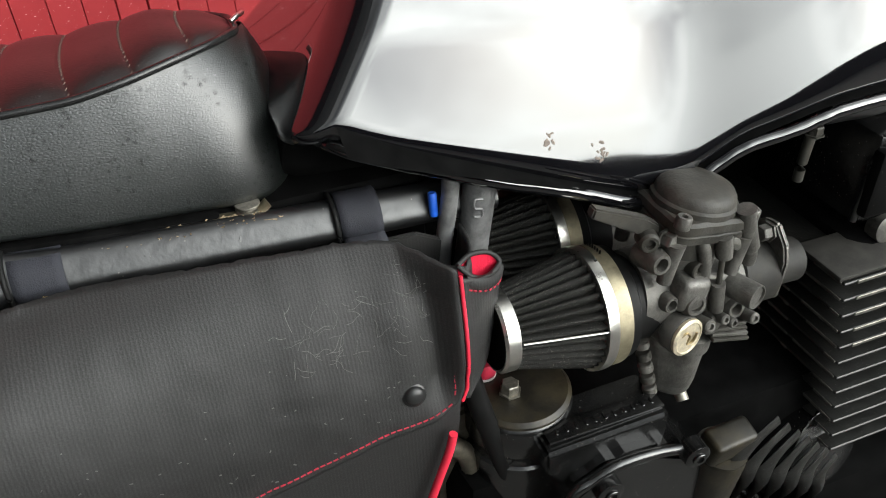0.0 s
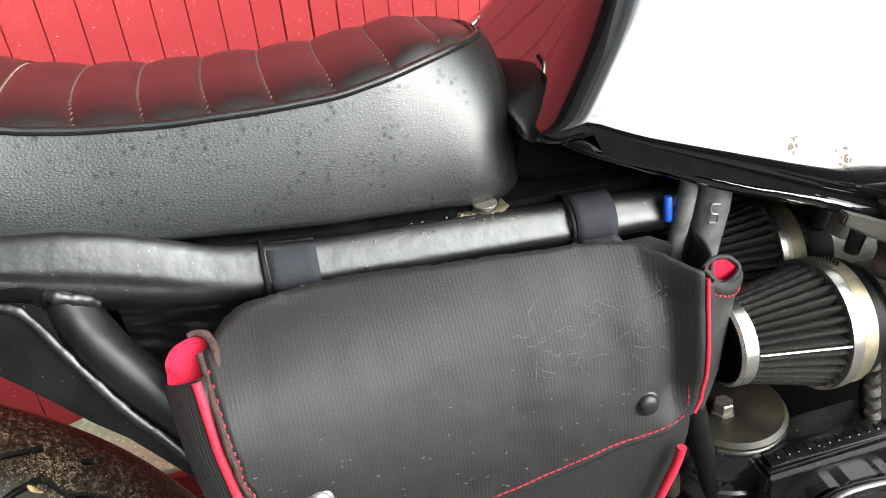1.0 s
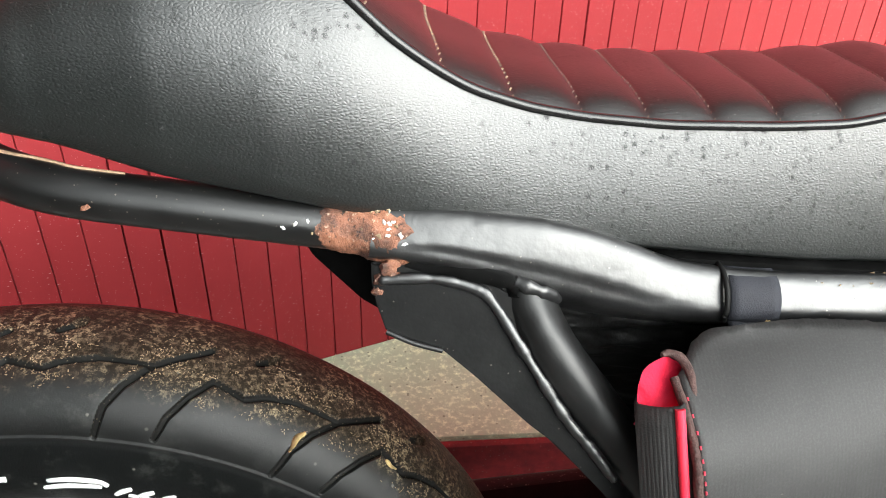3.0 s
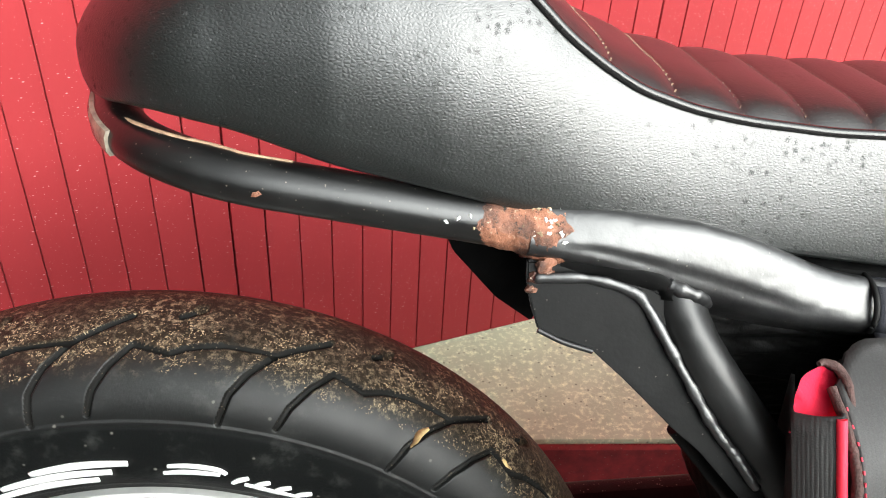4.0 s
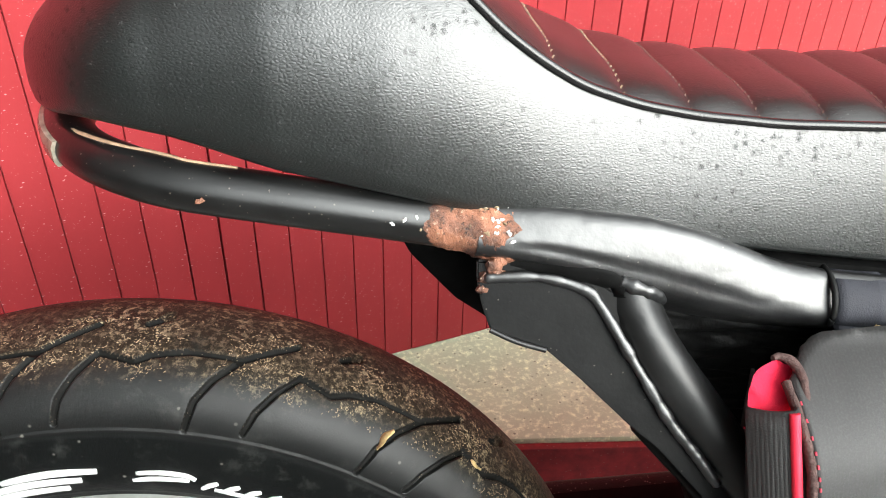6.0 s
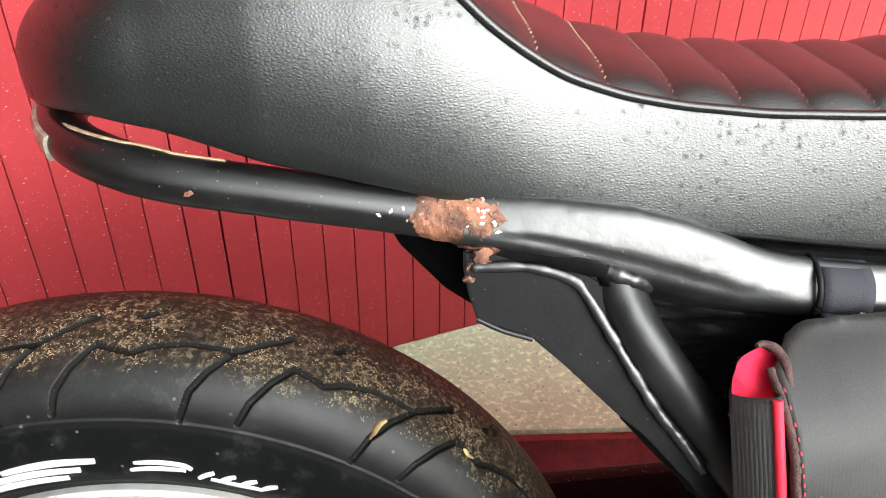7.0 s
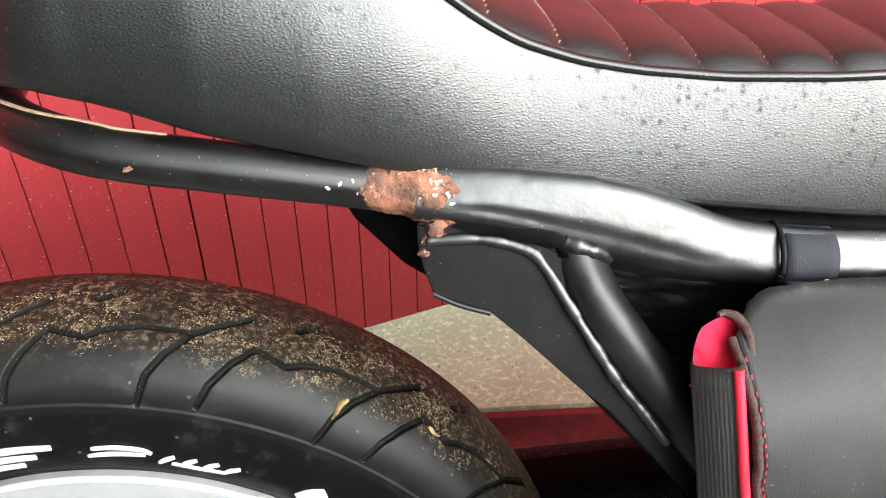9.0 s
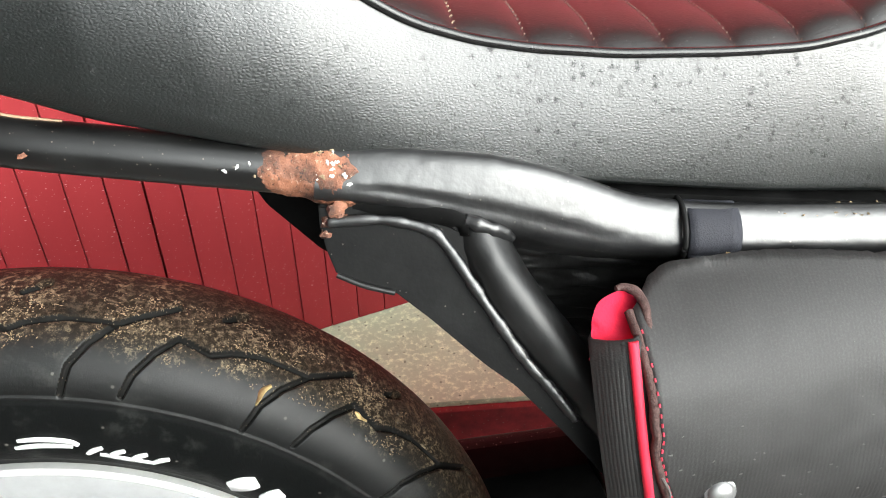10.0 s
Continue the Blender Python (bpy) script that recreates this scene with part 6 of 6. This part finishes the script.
hexbolt("bolt", (0.550, -0.10, 0.668), (0, 0, 1), 0.006, 0.008, M_CARBLID, engine)
part("top_pipe", tube("top_pipe", [(0.555, -0.10, 0.685), (0.62, -0.10, 0.685), (0.72, -0.08, 0.70)], 0.009, M_FRAME, n=14, sides=12), engine)
part("rocker_plug", lathe("rocker_plug", [(0.012, 0), (0.012, 0.012), (0.007, 0.014), (0.0001, 0.014)], M_CARB, (0.632, -0.112, 0.572), (0, -1, 0.2), 20), engine)

# oil canister behind the bag, hose and bottle
can = part("oil_canister", lathe("oil_canister", [(0.040, -0.10), (0.041, -0.045), (0.039, -0.043), (0.039, -0.034), (0.0415, -0.030), (0.0415, -0.008), (0.039, -0.002), (0.036, 0.0)], M_ENGINE, (0.309, -0.115, 0.515), (0, 0, 1), 48), bike, "round black oil canister")
part("canister_lid", lathe("canister_lid", [(0.0395, -0.004), (0.040, -0.001), (0.037, 0.002), (0.012, 0.003), (0.0001, 0.003)], M_DUSTYCAP, (0.309, -0.115, 0.517), (0, 0, 1), 48), can, "dusty brown lid")
hexbolt("nut", (0.300, -0.120, 0.520), (0, 0, 1), 0.007, 0.010, M_BOLT, can)
hexbolt("bolt", (0.290, -0.141, 0.484), (0, -0.2, 1), 0.0065, 0.010, M_BOLT, engine)
part("bolt_boss", lathe("bolt_boss", [(0.009, -0.06), (0.009, 0)], M_ENGINE, (0.290, -0.141, 0.484), (0, -0.2, 1), 16), engine)
hose = tagged(part("hose", tube("hose", [(0.258, -0.130, 0.585), (0.2695, -0.137, 0.532), (0.283, -0.140, 0.480), (0.298, -0.142, 0.42)], 0.0080, M_RUBBER, n=30, sides=14)), "black rubber hose below the bag", "hose")
bottle = thing("small_bottle", (0.292, -0.10, 0.50), "small red-capped bottle with white label", "bottle")
part("bottle_cap", lathe("bottle_cap", [(0.009, 0), (0.009, 0.010), (0.008, 0.012)], M_REDCAP, (0.290, -0.095, 0.522), (0, 0, 1), 20), bottle)
part("label", lathe("label", [(0.0092, -0.014), (0.0092, 0)], M_PAPER, (0.290, -0.095, 0.522), (0, 0, 1), 20), bottle)
# oily metal brackets under the canister
part("bracket", sheet("bracket", [(0.245, 0.50), (0.275, 0.505), (0.283, 0.46), (0.27, 0.40), (0.24, 0.40)], 0.02, M_PIPESTAIN, pose(0, -0.10, 0), 0.004), engine, "oil-stained bare bracket")
part("bracket", tube("bracket", [(0.245, -0.118, 0.485), (0.262, -0.120, 0.470), (0.270, -0.118, 0.440)], 0.008, M_PIPESTAIN, n=12, sides=10), engine)

# ---- small details ----
def blob(name, at, r, flat, mat, parent, label="", seed=0, axis=(0, -0.85, 0.5)):
    return part(name, lathe(name, [(r * 0.6, -flat), (r, 0), (r * 0.75, flat * 0.7), (0.0001, flat)], mat, at, axis, 12, squash=lambda a, h: 1 + 0.35 * math.sin(2 * a + seed) + 0.2 * math.sin(5 * a + 2 * seed)), parent, label)


# leaf scraps on the tyre
leaf_a = part("leaf_scrap", tube("leaf_scrap", [(-0.2165, -0.0755, 0.5795), (-0.2145, -0.0762, 0.5845), (-0.2115, -0.0750, 0.5895), (-0.2065, -0.0730, 0.5915)], lambda t: 0.0012 + 0.0018 * math.sin(math.pi * t), M_LEAF, n=16, sides=8, tall=0.0008))
tagged(leaf_a, "small curled tan leaf scrap on the tyre", "leaf")
leaf_b = part("leaf_scrap", tube("leaf_scrap", [(-0.1605, -0.0705, 0.5625), (-0.1575, -0.0715, 0.5585), (-0.1545, -0.0700, 0.5535)], lambda t: 0.0008 + 0.0014 * math.sin(math.pi * t), M_LEAF, n=12, sides=8, tall=0.0006))
tagged(leaf_b, "small curled tan leaf scrap on the tyre", "leaf")
# paint drips and runs on the rail, a rust spot on the hoop
rng = random.Random(4)
for x in (-0.118, -0.092, -0.077, -0.060, -0.02, 0.005, 0.066, 0.084, 0.101, 0.118, 0.137, 0.155):
    zc = smoothed(lambda q: lerp(q, [p[0] for p in RAIL], [p[2] for p in RAIL]), x)
    a = radians(rng.uniform(15, 60))
    blob("paint_drip", (x, -0.081 - 0.0132 * math.cos(a), zc + 0.0136 * math.sin(a)), rng.uniform(0.0010, 0.0022), 0.0005, M_FRAME, frame_thing, "", rng.random() * 6, (0.1, -math.cos(a), math.sin(a)))
blob("rust_spot", (-0.290, -0.0915, 0.7560), 0.0017, 0.0004, M_RUST, hoop, "small rust spot", 1.0)
# dried spatters on the tank
rsp = random.Random(21)
for cx, cz, count in ((0.327, 0.717, 14), (0.363, 0.703, 12), (0.393, 0.800, 2)):
    for k in range(count):
        x, z = cx + rsp.gauss(0, 0.0022), cz + rsp.gauss(0, 0.0030)
        blob("spatter", (x, -tank_side_y(x, z) - 0.0001, z), rsp.uniform(0.0005, 0.0016), 0.0002, M_SPAT, tank, "dried brown spatter", x * 50 + k, (0, -0.93, 0.36))
# dry litter caught between the seat and the rail
def rail_litter():
    rnd = random.Random(31)
    bits = []
    for k in range(90):
        x = rnd.choice((rnd.uniform(0.05, 0.165), rnd.uniform(0.10, 0.155)))
        zc = lerp(x, [p[0] for p in RAIL], [p[2] for p in RAIL])
        aa = radians(rnd.uniform(62, 104))
        at = Matrix.Translation((x, -0.081 - 0.0136 * math.cos(aa), zc + 0.0152 * math.sin(aa)))
        bits.append(block("l", (rnd.uniform(0.0012, 0.0052), rnd.uniform(0.0006, 0.0016), 0.0004), M_STRAW, at @ pose(0, 0, 0, rnd.uniform(-25, 25), rnd.uniform(-25, 25), rnd.uniform(0, 180)), 0.0))
    return merged("dry_litter", bits)


tagged(part("dry_litter", rail_litter()), "dry tan leaf litter on the frame rail", "litter", kind="stuff")
# pale staple at the seat's front edge, tattered bracket wires under the seat
part("staple", tube("staple", [(0.163, -0.006, 0.786), (0.168, -0.002, 0.7875), (0.172, 0.006, 0.786)], 0.0016, M_STEEL, n=8, sides=8), seat, "bright metal staple")
# lint and loose threads on the bag
lint_bits = []
for k in range(110):
    u, v = rng.uniform(0.62, 0.97), rng.uniform(0.0, 0.55) ** 1.3
    p = flap_point(u, v)
    pts = [p + Vector((0, -0.0030, 0))]
    ang = rng.uniform(0, 6.28)
    for q in range(3):
        ang += rng.uniform(-0.8, 0.8)
        c = pts[-1]
        nx, nz = c.x + 0.0035 * math.cos(ang), c.z + 0.0035 * math.sin(ang)
        if nz > flap_edge_top(nx) - 0.002 or nx > 0.245:
            break
        pts.append(Vector((nx, flap_y(nx, nz) - 0.0030, nz)))
    if len(pts) > 2:
        lint_bits.append(tube("l", pts, rng.uniform(0.00010, 0.00020), M_LINT, n=9, sides=4))
tagged(part("lint", merged("lint", lint_bits), flap), "pale lint strands clinging to the canvas", kind="stuff")
dust_bits = []
for k in range(90):
    u, v = rng.uniform(0.02, 0.97), rng.uniform(0.03, 0.93)
    p = flap_point(u, v) + Vector((0, -0.0026, 0))
    ang = rng.uniform(-60, 60)
    dust_bits.append(block("d", (rng.uniform(0.0006, 0.0022), 0.0004, rng.uniform(0.0004, 0.0008)), M_LINT, Matrix.Translation(p) @ pose(0, 0, 0, 0, ang, 0), 0.0))
tagged(part("dust_flecks", merged("dust_flecks", dust_bits), flap), "scattered pale dust flecks", kind="stuff")
thread_pts = [flap_point(0.0, 0.46) + Vector((-0.002, -0.002, 0)), flap_point(0.0, 0.52) + Vector((0.001, -0.005, 0)), flap_point(0.0, 0.60) + Vector((-0.001, -0.005, 0)), flap_point(0.0, 0.68) + Vector((-0.006, -0.003, 0)), flap_point(0.0, 0.62) + Vector((-0.009, -0.002, 0))]
part("loose_thread", tube("loose_thread", thread_pts, 0.0006, M_LINT, n=30, sides=5), flap, "loose pale thread end")
# weld rim on the inner strap edge
for x0 in (0.0125, 0.1935):
    zc = smoothed(lambda q: lerp(q, [p[0] for p in RAIL], [p[2] for p in RAIL]), x0)
    part("strap_edge", tube("strap_edge", [(x0, -0.081 + 0.0172 * math.cos(radians(a)), zc + 0.0172 * math.sin(radians(a))) for a in np.linspace(195, 20, 14)], 0.0016, M_RUBBER, n=30, sides=8), bag)
# pale speck of grit on the wall strap, washer on the stay foot
blob("grit", (0.031, -0.1065, 0.6915), 0.0013, 0.0008, M_LEAF, bag, "", 2.0)

# ---- boards of the wall, last ----
def board_mesh(name, w):
    """An upright board with chamfered long edges, face towards -y."""
    c, g = 0.0008, 0.00025
    prof = [(-w / 2 + g, 0.012), (-w / 2 + g, 0.0018), (-w / 2 + g + c, 0.0), (w / 2 - g - c, 0.0), (w / 2 - g, 0.0018), (w / 2 - g, 0.012)]
    return grid_mesh(name, [[(x, y, z) for x, y in prof] for z in (0.0, 2.35)], M_RED, sharp=20)


BOARD = board_mesh("board", PITCH)
BOARD_NARROW = board_mesh("board", PITCH - 0.0014)
for k in range(-44, 46):
    ob = new("board", BOARD_NARROW if k % 14 in (0, 13) else BOARD)
    ob.parent = backing
    ob.matrix_world = WALL @ pose((k + 0.5) * PITCH, 0.0, 0.0)
